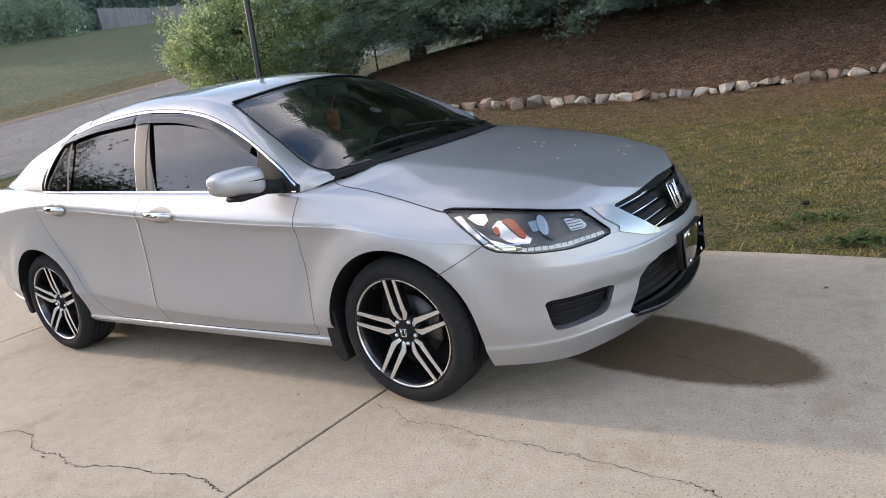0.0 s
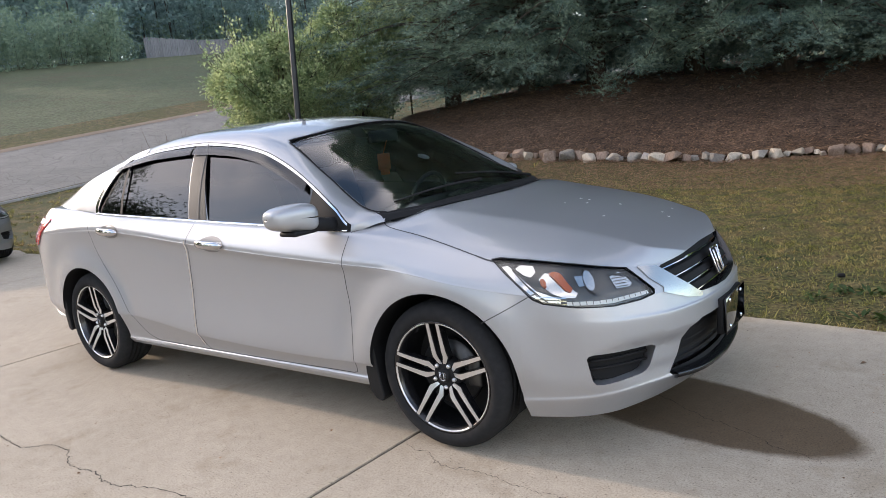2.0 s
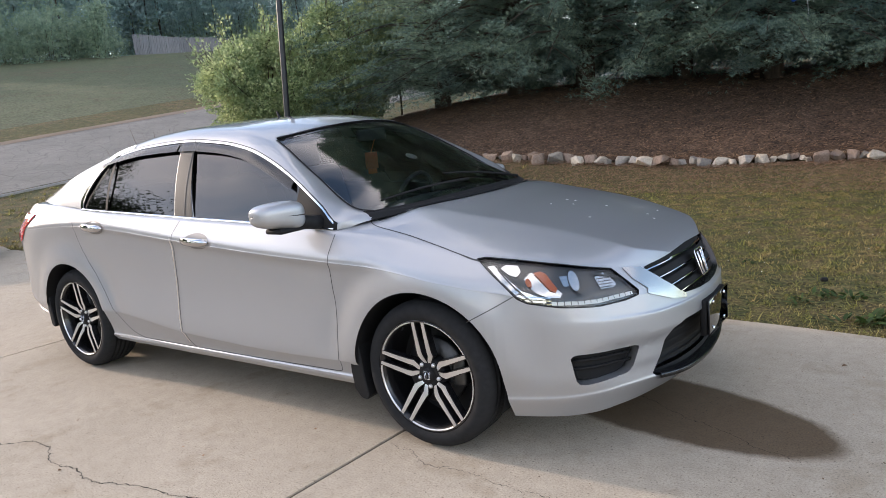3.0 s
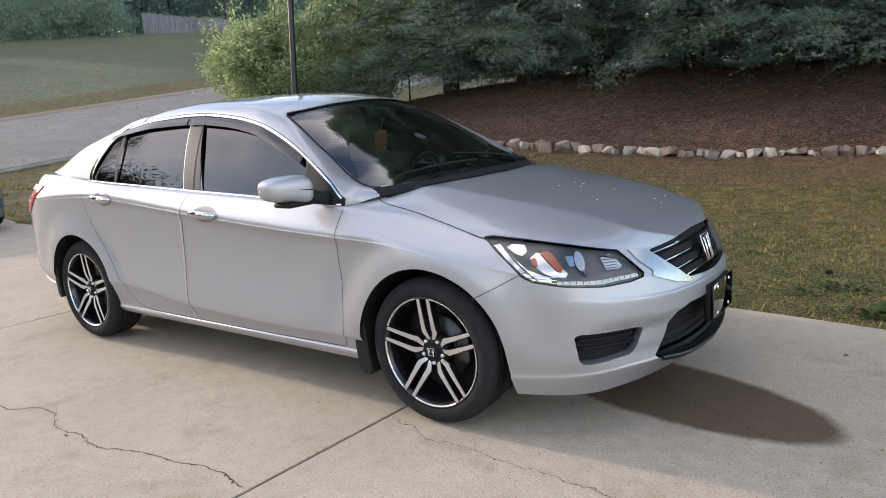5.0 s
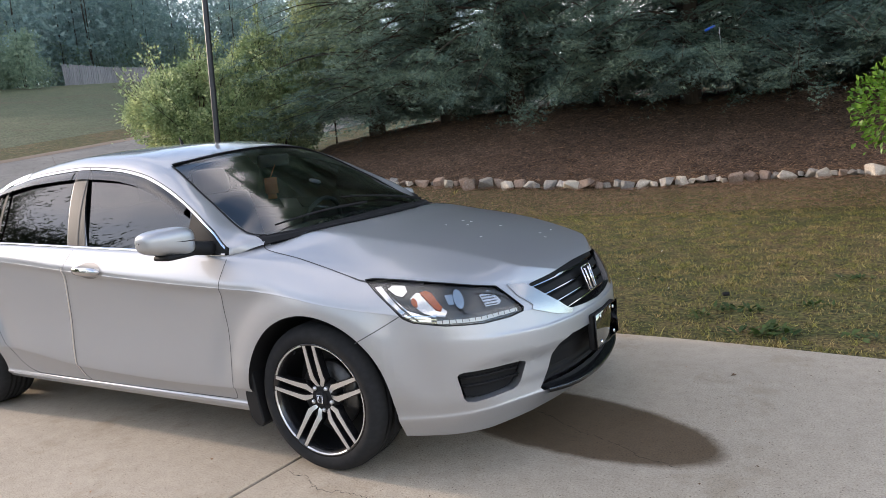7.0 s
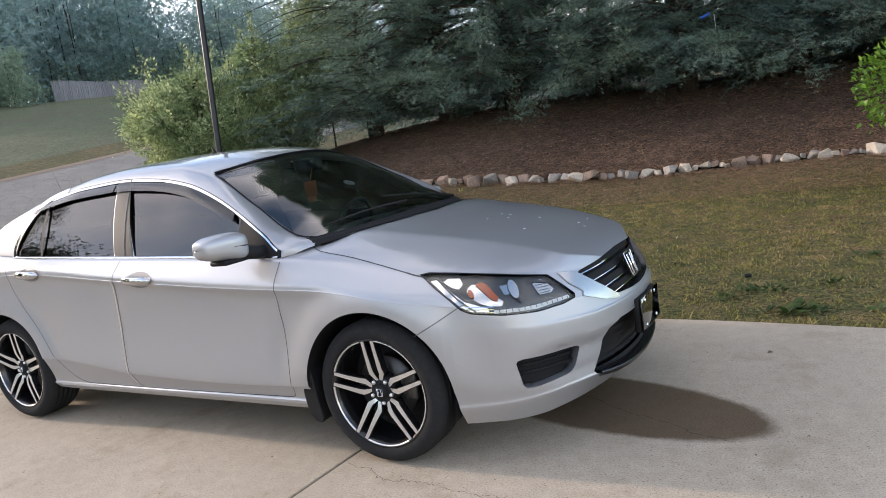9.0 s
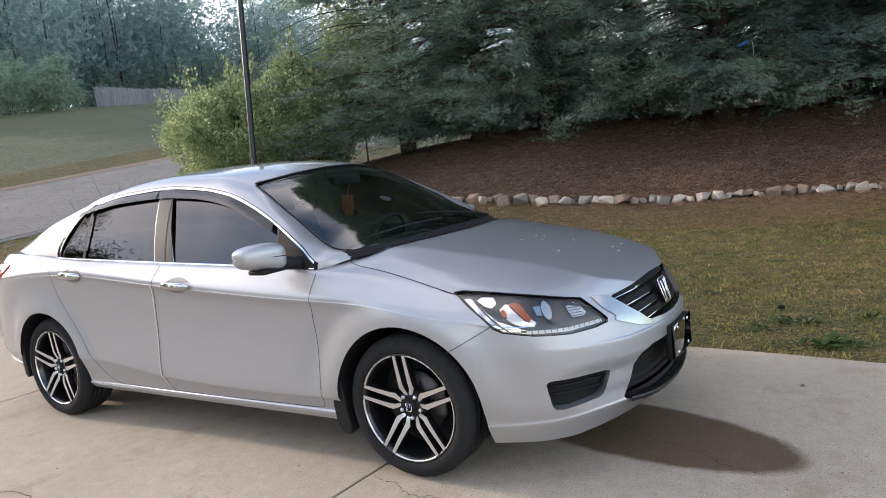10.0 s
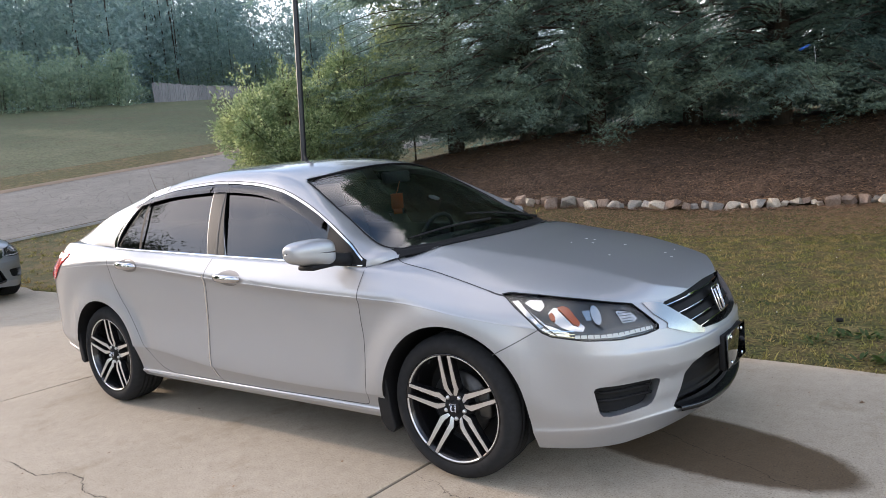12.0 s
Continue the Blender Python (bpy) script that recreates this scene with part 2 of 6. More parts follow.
M_BLUE = plain("blue_plastic", (0.02, 0.12, 0.6), 0.35)
M_POST = plain("black_post_paint", (0.012, 0.014, 0.018), 0.4, grain=0.3, scale=15)
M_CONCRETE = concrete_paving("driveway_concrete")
M_CRACK = plain("crack_dirt", (0.035, 0.029, 0.022), 1.0, grain=0.4, scale=120)
M_KERB = layered("kerb_concrete", [(0.3, (0.30, 0.285, 0.26)), (0.7, (0.42, 0.40, 0.365))], 3, bump=0.4)
M_ASPHALT = layered("old_asphalt", [(0.3, (0.205, 0.192, 0.17)), (0.7, (0.295, 0.275, 0.243))], 1.2, fine=45, fine_amount=0.4, distance=0.01)
an, al = M_ASPHALT.node_tree.nodes, M_ASPHALT.node_tree.links
a_co, a_vo, a_ra, a_mu = an.new("ShaderNodeTexCoord"), an.new("ShaderNodeTexVoronoi"), an.new("ShaderNodeValToRGB"), an.new("ShaderNodeMixRGB")
a_vo.feature, a_vo.inputs["Scale"].default_value = "DISTANCE_TO_EDGE", 2.2
a_ra.color_ramp.elements[0].color, a_ra.color_ramp.elements[1].position = (0.5, 0.5, 0.5, 1), 0.035
a_mu.blend_type, a_mu.inputs[0].default_value = "MULTIPLY", 0.65
al.new(a_co.outputs["Object"], a_vo.inputs["Vector"])
al.new(a_vo.outputs["Distance"], a_ra.inputs["Fac"])
a_pr = an["Principled BSDF"].inputs["Base Color"]
al.new(a_pr.links[0].from_socket, a_mu.inputs[1])
al.new(a_ra.outputs["Color"], a_mu.inputs[2])
al.new(a_mu.outputs[0], a_pr)
M_CLAY = layered("red_clay", [(0.3, (0.22, 0.165, 0.115)), (0.7, (0.31, 0.24, 0.175))], 3, bump=0.6)
M_LAWN = layered("lawn", [(0.30, (0.22, 0.125, 0.065)), (0.44, (0.215, 0.168, 0.07)), (0.56, (0.105, 0.115, 0.036)), (0.70, (0.27, 0.21, 0.095))], 4.5, fine=40, fine_amount=0.95, bump=1.0, distance=0.03, broad=0.35)
M_FARLAWN = layered("far_lawn", [(0.32, (0.15, 0.13, 0.075)), (0.5, (0.125, 0.145, 0.075)), (0.68, (0.17, 0.17, 0.095))], 0.8, fine=12, fine_amount=0.7, bump=0.7, distance=0.05, broad=0.12)
M_MULCH = layered("pine_straw", [(0.3, (0.08, 0.052, 0.036)), (0.5, (0.165, 0.103, 0.069)), (0.7, (0.285, 0.18, 0.12))], 5, fine=24, fine_amount=0.85, bump=1.0, distance=0.05)
M_STRAW = leafy("straw_needles", (0.045, 0.028, 0.018), (0.37, 0.225, 0.13), 0.12, 0.8)
M_THATCH = leafy("thatch", (0.11, 0.062, 0.04), (0.38, 0.24, 0.15), 0.15, 0.8)
M_STONE = layered("field_stone", [(0.3, (0.24, 0.22, 0.21)), (0.5, (0.40, 0.36, 0.31)), (0.7, (0.52, 0.47, 0.40))], 7, fine=40, fine_amount=0.4, bump=0.7, rand=0.3)
M_STONES = [M_STONE,
            layered("tan_stone", [(0.3, (0.42, 0.35, 0.26)), (0.5, (0.58, 0.50, 0.40)), (0.7, (0.70, 0.63, 0.53))], 7, fine=40, fine_amount=0.4, bump=0.7, rand=0.3),
            layered("rust_stone", [(0.3, (0.27, 0.19, 0.14)), (0.5, (0.40, 0.29, 0.22)), (0.7, (0.50, 0.40, 0.33))], 7, fine=40, fine_amount=0.45, bump=0.7, rand=0.3)]
M_GRASS = leafy("grass_blades", (0.038, 0.045, 0.012), (0.36, 0.345, 0.10), 0.4, 0.6, ((0.19, 0.128, 0.053), (0.56, 0.43, 0.19)), 5.5, (0.46, 0.64))
M_WEED = leafy("weed_leaves", (0.025, 0.05, 0.015), (0.065, 0.105, 0.028), 0.25)
M_BARK = layered("bark", [(0.3, (0.055, 0.04, 0.03)), (0.7, (0.12, 0.095, 0.075))], 6, fine=30, stretch=(1, 1, 0.2), bump=0.8)
M_TWIG = plain("dry_twigs", (0.15, 0.115, 0.095), 0.85, grain=0.4, scale=20)
# spray shades raised and blued for the veil of haze before the evergreens
M_CEDAR = leafy("cedar_sprays_hazed", (0.085, 0.145, 0.125), (0.34, 0.44, 0.315), 0.65, 0.6, ((0.065, 0.125, 0.12), (0.25, 0.35, 0.29)), 0.9, gloss=0.05)
M_SHRUB = leafy("shrub_leaves", (0.26, 0.33, 0.14), (0.60, 0.66, 0.36), 0.55, 0.5, ((0.15, 0.22, 0.105), (0.33, 0.42, 0.22)), 1.3)
M_HOLLY = leafy("holly_leaves", (0.075, 0.17, 0.018), (0.19, 0.33, 0.045), 0.35, 0.32)
# leaf colours paled and blued to stand in for haze over the distance
M_HAZED_WOODS = leafy("woodland_leaves_hazed", (0.25, 0.35, 0.34), (0.46, 0.58, 0.51), 0.75, 0.6, ((0.22, 0.32, 0.325), (0.40, 0.51, 0.48)), 0.15, gloss=0.05)
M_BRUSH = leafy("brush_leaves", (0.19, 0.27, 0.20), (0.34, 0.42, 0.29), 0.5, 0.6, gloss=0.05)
M_NEARWOODS = leafy("oak_leaves", (0.03, 0.045, 0.02), (0.09, 0.12, 0.05), 0.25, 0.6)
M_FENCE = layered("weathered_fence", [(0.3, (0.24, 0.235, 0.24)), (0.7, (0.40, 0.39, 0.39))], 1.5, fine=20, stretch=(1, 1, 0.1), rand=0.18)


# ---- mesh helpers ----
def part(name, bm, mat, parent=None, label="", smooth=True):
    """Links a bmesh as one mesh object, under a thing or a part if one is given."""
    me = bpy.data.meshes.new(name)
    bm.normal_update()
    bm.to_mesh(me)
    bm.free()
    for f in me.polygons:
        f.use_smooth = smooth
    for m in mat if isinstance(mat, (list, tuple)) else [mat]:
        me.materials.append(m)
    ob = new(name, me)
    if parent:
        ob.parent = parent
    if label:
        ob["label"] = label
    return ob


def sharpen(ob, degrees=35):
    ob.data.set_sharp_from_angle(angle=radians(degrees))
    return ob


def thing(name, label, category, group="", at=(0, 0, 0)):
    ob = new(name)
    ob.empty_display_size = 0.1
    ob.location = at
    return tagged(ob, label, category, group)


def raw_mesh(name, verts, faces, mat):
    """A mesh from arrays; all faces have the same number of corners."""
    verts, faces = np.asarray(verts, np.float32), np.asarray(faces, np.int32)
    me = bpy.data.meshes.new(name)
    me.vertices.add(len(verts))
    me.vertices.foreach_set("co", verts.ravel())
    k = faces.shape[1]
    me.loops.add(faces.size)
    me.loops.foreach_set("vertex_index", faces.ravel())
    me.polygons.add(len(faces))
    me.polygons.foreach_set("loop_start", np.arange(0, faces.size, k, dtype=np.int32))
    me.update(calc_edges=True)
    me.materials.append(mat)
    return me


def grid_bm(points, close_u=False):
    """A bmesh of quads over an array of points, rows by columns."""
    bm = bmesh.new()
    nu, nv = points.shape[:2]
    vs = [[bm.verts.new(points[i, j]) for j in range(nv)] for i in range(nu)]
    for i in range(nu if close_u else nu - 1):
        for j in range(nv - 1):
            a = [vs[i][j], vs[(i + 1) % nu][j], vs[(i + 1) % nu][j + 1], vs[i][j + 1]]
            bm.faces.new(a)
    return bm


def box_bm(size, at=(0, 0, 0), bevel=0.0, segments=2, turn=None, bm=None):
    own = bmesh.new()
    m = Matrix.Translation(at) @ (turn.to_4x4() if turn is not None else Matrix.Identity(4)) @ Matrix.Diagonal((*size, 1))
    bmesh.ops.create_cube(own, size=1, matrix=m)
    if bevel:
        bmesh.ops.bevel(own, geom=own.edges[:], offset=bevel, segments=segments, affect="EDGES", profile=0.5)
    if bm is None:
        return own
    me = bpy.data.meshes.new("joined")
    own.to_mesh(me)
    own.free()
    bm.from_mesh(me)
    bpy.data.meshes.remove(me)
    return bm


def lathe(profile, n=64, axis="y"):
    """Turns a profile of (radius, along) about an axis."""
    pts = np.zeros((n, len(profile), 3))
    for i in range(n):
        a = 2 * math.pi * i / n
        for j, (r, h) in enumerate(profile):
            pts[i, j] = (r * math.cos(a), h, r * math.sin(a)) if axis == "y" else (r * math.cos(a), r * math.sin(a), h)
    bm = grid_bm(pts, close_u=True)
    bmesh.ops.recalc_face_normals(bm, faces=bm.faces[:])
    return bm


def tube_bm(points, radii, n=8, bm=None):
    """A tapered tube along points."""
    bm = bm or bmesh.new()
    rings = []
    for i, p in enumerate(points):
        p = Vector(p)
        a, b = Vector(points[max(i - 1, 0)]), Vector(points[min(i + 1, len(points) - 1)])
        q = (b - a).to_track_quat("Z", "Y")
        rings.append([bm.verts.new(p + q @ Vector((radii[i] * math.cos(2 * math.pi * k / n), radii[i] * math.sin(2 * math.pi * k / n), 0))) for k in range(n)])
    for r, s in zip(rings, rings[1:]):
        for k in range(n):
            bm.faces.new((r[k], r[(k + 1) % n], s[(k + 1) % n], s[k]))
    bm.faces.new(rings[0][::-1])
    bm.faces.new(rings[-1])
    return bm


def prism_bm(poly, axis, lo, hi):
    """A prism over a closed polygon. axis: 'x' poly is (y, z); 'y' poly is (x, z); 'z' poly is (x, y); or two vectors and a depth vector."""
    u, v, w = {"x": (Vector((0, 1, 0)), Vector((0, 0, 1)), Vector((1, 0, 0))), "y": (Vector((1, 0, 0)), Vector((0, 0, 1)), Vector((0, 1, 0))),
               "z": (Vector((1, 0, 0)), Vector((0, 1, 0)), Vector((0, 0, 1)))}[axis] if isinstance(axis, str) else axis
    bm = bmesh.new()
    a = [bm.verts.new(u * p[0] + v * p[1] + w * lo) for p in poly]
    b = [bm.verts.new(u * p[0] + v * p[1] + w * hi) for p in poly]
    n = len(poly)
    for i in range(n):
        bm.faces.new((a[i], a[(i + 1) % n], b[(i + 1) % n], b[i]))
    bm.faces.new(a[::-1])
    bm.faces.new(b)
    bmesh.ops.recalc_face_normals(bm, faces=bm.faces[:])
    return bm


def curve(knots):
    """A monotone cubic through (x, y) knots, as a function of a number or an array."""
    k = sorted(knots)
    xs, ys = np.array([p[0] for p in k], float), np.array([p[1] for p in k], float)
    h, d = np.diff(xs), np.diff(ys) / np.diff(xs)
    m = np.zeros(len(xs))
    m[0], m[-1] = d[0], d[-1]
    for i in range(1, len(xs) - 1):
        if d[i - 1] * d[i] > 0:
            w1, w2 = 2 * h[i] + h[i - 1], h[i] + 2 * h[i - 1]
            m[i] = (w1 + w2) / (w1 / d[i - 1] + w2 / d[i])

    def f(x):
        x = np.clip(np.asarray(x, float), xs[0], xs[-1])
        i = np.clip(np.searchsorted(xs, x) - 1, 0, len(xs) - 2)
        t = (x - xs[i]) / h[i]
        return ys[i] * (1 + 2 * t) * (1 - t) ** 2 + h[i] * m[i] * t * (1 - t) ** 2 + ys[i + 1] * t * t * (3 - 2 * t) + h[i] * m[i + 1] * t * t * (t - 1)
    return f


def spline(points, n):
    """n points along a Catmull-Rom line through points (any dimension), ends kept."""
    p = np.asarray(points, float)
    p = np.vstack([2 * p[0] - p[1], p, 2 * p[-1] - p[-2]])
    out = []
    for s in np.linspace(0, len(p) - 3 - 1e-9, n):
        i = int(s)
        t = s - i
        a, b, c, d = p[i:i + 4]
        out.append(0.5 * (2 * b + (c - a) * t + (2 * a - 5 * b + 4 * c - d) * t * t + (3 * b - a - 3 * c + d) * t ** 3))
    return np.array(out)


def scatter(name, tv, tf, pos, rot, size, mat):
    """One mesh of many copies of a small template, by arrays of places, turns (n x 3 x 3) and sizes."""
    tv, tf = np.asarray(tv, float), np.asarray(tf)
    size = np.asarray(size, float).reshape(len(pos), -1)[:, None, :]
    v = np.einsum("nij,kj->nki", rot, tv) * size + np.asarray(pos)[:, None, :]
    f = tf[None] + (np.arange(len(pos)) * len(tv))[:, None, None]
    return raw_mesh(name, v.reshape(-1, 3), f.reshape(-1, tf.shape[1]), mat)


def turns(rng, n, tilt=math.pi, out=None):
    """Random turns; with out given (n x 3), the template's x axis follows it."""
    if out is None:
        q = rng.normal(size=(n, 4))
        q /= np.linalg.norm(q, axis=1)[:, None]
        w, x, y, z = q.T
        return np.stack([np.stack([1 - 2 * (y * y + z * z), 2 * (x * y - z * w), 2 * (x * z + y * w)], 1),
                         np.stack([2 * (x * y + z * w), 1 - 2 * (x * x + z * z), 2 * (y * z - x * w)], 1),
                         np.stack([2 * (x * z - y * w), 2 * (y * z + x * w), 1 - 2 * (x * x + y * y)], 1)], 1)
    a = out / np.linalg.norm(out, axis=1)[:, None]
    up = np.tile((0, 0, 1.0), (n, 1)) + rng.normal(size=(n, 3)) * tilt
    b = np.cross(up, a)
    b /= np.linalg.norm(b, axis=1)[:, None] + 1e-9
    c = np.cross(a, b)
    return np.stack([a, b, c], 2)

# ---- land ----
hill = curve([(6, 0), (9, 0.12), (13.7, 0.62), (17, 1.15), (20.2, 1.77), (23.8, 2.4), (35, 4.4), (48, 6.7), (61, 8.65), (70, 8.75), (90, 9.2), (300, 14)])
yard = curve([(1.3, 0), (5, 0.08), (9.25, 0.24), (11, 0.86), (13, 1.50), (16, 1.75), (40, 3.0), (90, 6), (300, 12)])
drive_edge = curve([(-14, 1.95), (-8, 1.79), (-2, 1.56), (2.1, 1.32), (3.4, 1.12), (5, 0.8), (9, 0.1)])


def land(x, y):
    x, y = np.asarray(x, float), np.asarray(y, float)
    w = np.clip((x + 17) / 14, 0, 1)
    w = w * w * (3 - 2 * w)
    side = 0.062 * np.clip(-x, 0, 8) * np.clip((y - 3) / 6, 0, 1) * w
    return side + hill(-0.8 * x + 0.6 * np.maximum(y, -6)) * (1 - w) + w * yard(y)


def sheet(name, xs, ys, lift, mat, label, rough=0.0):
    gx, gy = np.meshgrid(xs, ys, indexing="ij")
    gz = land(gx, gy) + lift
    if rough:
        rng = np.random.default_rng(5)
        gz = gz + rng.normal(size=gz.shape) * rough
    p = np.stack([gx, gy, gz], 2)
    idx = np.arange(gx.size).reshape(gx.shape)
    f = np.stack([idx[:-1, :-1], idx[1:, :-1], idx[1:, 1:], idx[:-1, 1:]], 2).reshape(-1, 4)
    me = raw_mesh(name, p.reshape(-1, 3), f, mat)
    for q in me.polygons:
        q.use_smooth = True
    return tagged(new(name, me), label, "", kind="structure")


def steps(*runs):
    out = [runs[0][0]]
    for a, b, d in runs:
        out += list(np.arange(a + d, b + d * 0.5, d))
    return np.array(out)


ground = sheet("ground", steps((-900, -120, 60), (-120, -40, 4), (-40, -14, 1), (-14, 12, 0.4), (12, 60, 4), (60, 900, 60)),
               steps((-900, -120, 60), (-120, -20, 5), (-20, 20, 0.4), (20, 60, 2), (60, 900, 60)), -0.03, M_LAWN, "patchy mown lawn of green and straw-coloured grass")

road = sheet("road", np.linspace(-20, -14.2, 16), np.linspace(-70, 110, 200), 0.02, M_ASPHALT, "worn grey asphalt street with fine cracks")
sheet("clay_verge", np.linspace(-20.5, -19.95, 5), np.linspace(-70, 110, 200), 0.03, M_CLAY, "bare reddish clay strip beside the street")

sheet("side_street", np.linspace(-14.1, -2, 30), np.linspace(23, 29, 8), 0.03, M_KERB, "pale sunlit concrete street beyond the evergreens")

far = sheet("far_lawn", steps((-110, -44, 3), (-44, -23.2, 0.8)), np.linspace(-60, 100, 110), -0.036, M_FARLAWN, "grey-green mown lawn sloping up beyond the street")
for v in far.data.vertices:
    v.co.z += 0.09 * min(1.0, max(0.0, (-23.3 - v.co.x) / 3))
rng = np.random.default_rng(11)
# kerb along the near side of the street
kp = []
for y in np.arange(1.9, 60, 0.5):
    z = float(land(-14.1, y))
    kp.append([(-14.19, y, z - 0.1), (-14.19, y, z + 0.012), (-14.18, y, z + 0.022), (-14.09, y, z + 0.022), (-14.07, y, z + 0.012), (-14.07, y, z - 0.1)])
tagged(part("kerb", grid_bm(np.array(kp)), M_KERB), "low pale concrete kerb along the street", "", kind="structure")

# driveway: cast slabs with open joints between them
driveway = tagged(new("driveway"), "light tan concrete driveway of cast slabs with cracks", "driveway", kind="structure")
joints = [-14.0, -9.55, -6.15, -2.28, 1.16, 4.6, 8.2, 12.0]
for a, b in zip(joints, joints[1:]):
    xs = np.linspace(a + 0.010, b - 0.010, 14)
    rows = []
    for x in xs:
        e = float(drive_edge(x))
        ys = np.linspace(-7.0, e, 24)
        top = [(x, y, max(0.0, float(land(x, y)) if x < -9 else 0.0)) for y in ys]
        z0, z1 = top[0][2], top[-1][2]
        rows.append([(x, -7.0, z0 - 0.12)] + [(x, -7.0, z0 - 0.006)] + [(q[0], q[1] + (0.006 if i == 0 else -0.006 if i == 23 else 0), q[2]) for i, q in enumerate(top)]
                    + [(x, e, z1 - 0.006), (x, e, z1 - 0.12)])
    pts = np.array(rows)
    pts[:, :, 0] += 0.075 * (pts[:, :, 1] + 0.8)        # the joints run slightly askew
    first, last = pts[:1].copy(), pts[-1:].copy()
    first[0, :, 0] -= 0.003
    last[0, :, 0] += 0.003
    low_a, low_b = first.copy(), last.copy()
    first[0, :, 2] -= 0.004
    last[0, :, 2] -= 0.004
    low_a[0, :, 2], low_b[0, :, 2] = low_a[0, :, 2].min(), low_b[0, :, 2].min()
    bm = grid_bm(np.concatenate([low_a, first, pts, last, low_b]))
    bmesh.ops.recalc_face_normals(bm, faces=bm.faces[:])
    if sum(f.normal.z for f in bm.faces) < 0:
        bmesh.ops.reverse_faces(bm, faces=bm.faces[:])
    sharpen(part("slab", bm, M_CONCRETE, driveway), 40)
for a in joints[1:-1]:                                   # dirt that fills the joints
    w = 0.011
    strip = grid_bm(np.array([[(a + k * w + 0.075 * (y + 0.8), y, -0.005 - (0.006 if k == 0 else 0.0)) for k in (-1, 0, 1)] for y in np.linspace(-6.9, float(drive_edge(a)) - 0.02, 30)]))
    part("joint_fill", strip, M_CRACK, driveway)
bm = box_bm((21.0, 8.6, 0.02), (1.5, -2.7, -0.075))
part("joint_bed", bm, M_CRACK, driveway)


def crack(points, width, seed):
    r = np.random.default_rng(seed)
    line = spline(points, 26 * len(points))
    wob = np.cumsum(r.normal(size=(len(line), 2)) * 0.0042, axis=0)
    wob -= np.linspace(0, 1, len(line))[:, None] * wob[-1]
    line = line + wob + r.normal(size=line.shape) * 0.0022
    bm = bmesh.new()
    prev = None
    for i, (x, y) in enumerate(line):
        d = line[min(i + 1, len(line) - 1)] - line[max(i - 1, 0)]
        d = np.array((-d[1], d[0])) / (np.linalg.norm(d) + 1e-9)
        w = width * (0.35 + abs(r.normal()) * 0.7) * min(1, i / 6 + 0.1, (len(line) - 1 - i) / 6 + 0.1)
        pair = [bm.verts.new((x + d[0] * w, y + d[1] * w, 0.0012)), bm.verts.new((x - d[0] * w, y - d[1] * w, 0.0012))]
        if prev:
            bm.faces.new((prev[0], prev[1], pair[1], pair[0]))
        prev = pair
    part("crack", bm, M_CRACK, driveway)


crack([(-1.02, -1.74), (-0.66, -1.745), (-0.53, -1.65), (-0.37, -1.63), (-0.19, -1.697), (0.04, -1.676), (0.235, -1.708), (0.42, -1.673), (0.79, -1.614), (0.965, -1.615), (1.064, -1.665)], 0.0021, 1)
crack([(1.178, -0.923), (1.30, -0.958), (1.41, -1.016), (1.57, -1.012), (1.875, -1.044), (2.146, -1.039), (2.24, -1.065), (2.55, -1.083), (2.69, -1.125), (3.1, -1.2)], 0.0012, 2)
crack([(1.9, 0.03), (2.156, -0.085), (2.47, -0.242), (2.75, -0.41)], 0.0013, 3)

# grit and small leaf scraps lying on the concrete
r = np.random.default_rng(70)
n = 420
gp = np.stack([r.uniform(-4.5, 5.0, n), r.uniform(-3.4, 1.0, n), np.full(n, 0.003)], 1)
gp[:120, 1] = 1.05 - 0.5 * r.random(120) ** 2
me = scatter("grit", [(-0.5, -0.3, 0), (0.5, -0.25, 0.1), (0.1, 0.45, 0), (0, 0, 0.35)], [(0, 1, 3), (1, 2, 3), (2, 0, 3)], gp, turns(r, n, 0.2, np.stack([np.cos(t := r.uniform(0, 6.28, n)), np.sin(t), np.zeros(n)], 1)), r.lognormal(-4.9, 0.5, n), M_STRAW)
tagged(new("grit", me), "scattered brown grit and leaf scraps on the concrete", "debris", kind="stuff")

# ---- the parked saloon: body surface ----
FRONT = [(0, 1), (0.18, 0.995), (0.36, 0.965), (0.52, 0.915), (0.66, 0.855), (0.76, 0.77), (0.83, 0.66), (0.902, 0.525), (0.962, 0.345), (0.990, 0.17), (1, 0)]
REAR = [(0, 1), (0.3, 0.988), (0.5, 0.96), (0.66, 0.91), (0.78, 0.82), (0.87, 0.67), (0.93, 0.49), (0.98, 0.25), (1, 0)]
XA_F, XA_R = 1.33, -1.45
CREASE = [(-2.4, 0.80), (-1.8, 0.905), (-1.06, 0.938), (-0.69, 0.917), (-0.3, 0.884), (0.126, 0.852), (0.669, 0.816), (0.977, 0.80), (1.2, 0.784), (1.75, 0.70), (2.25, 0.63)]
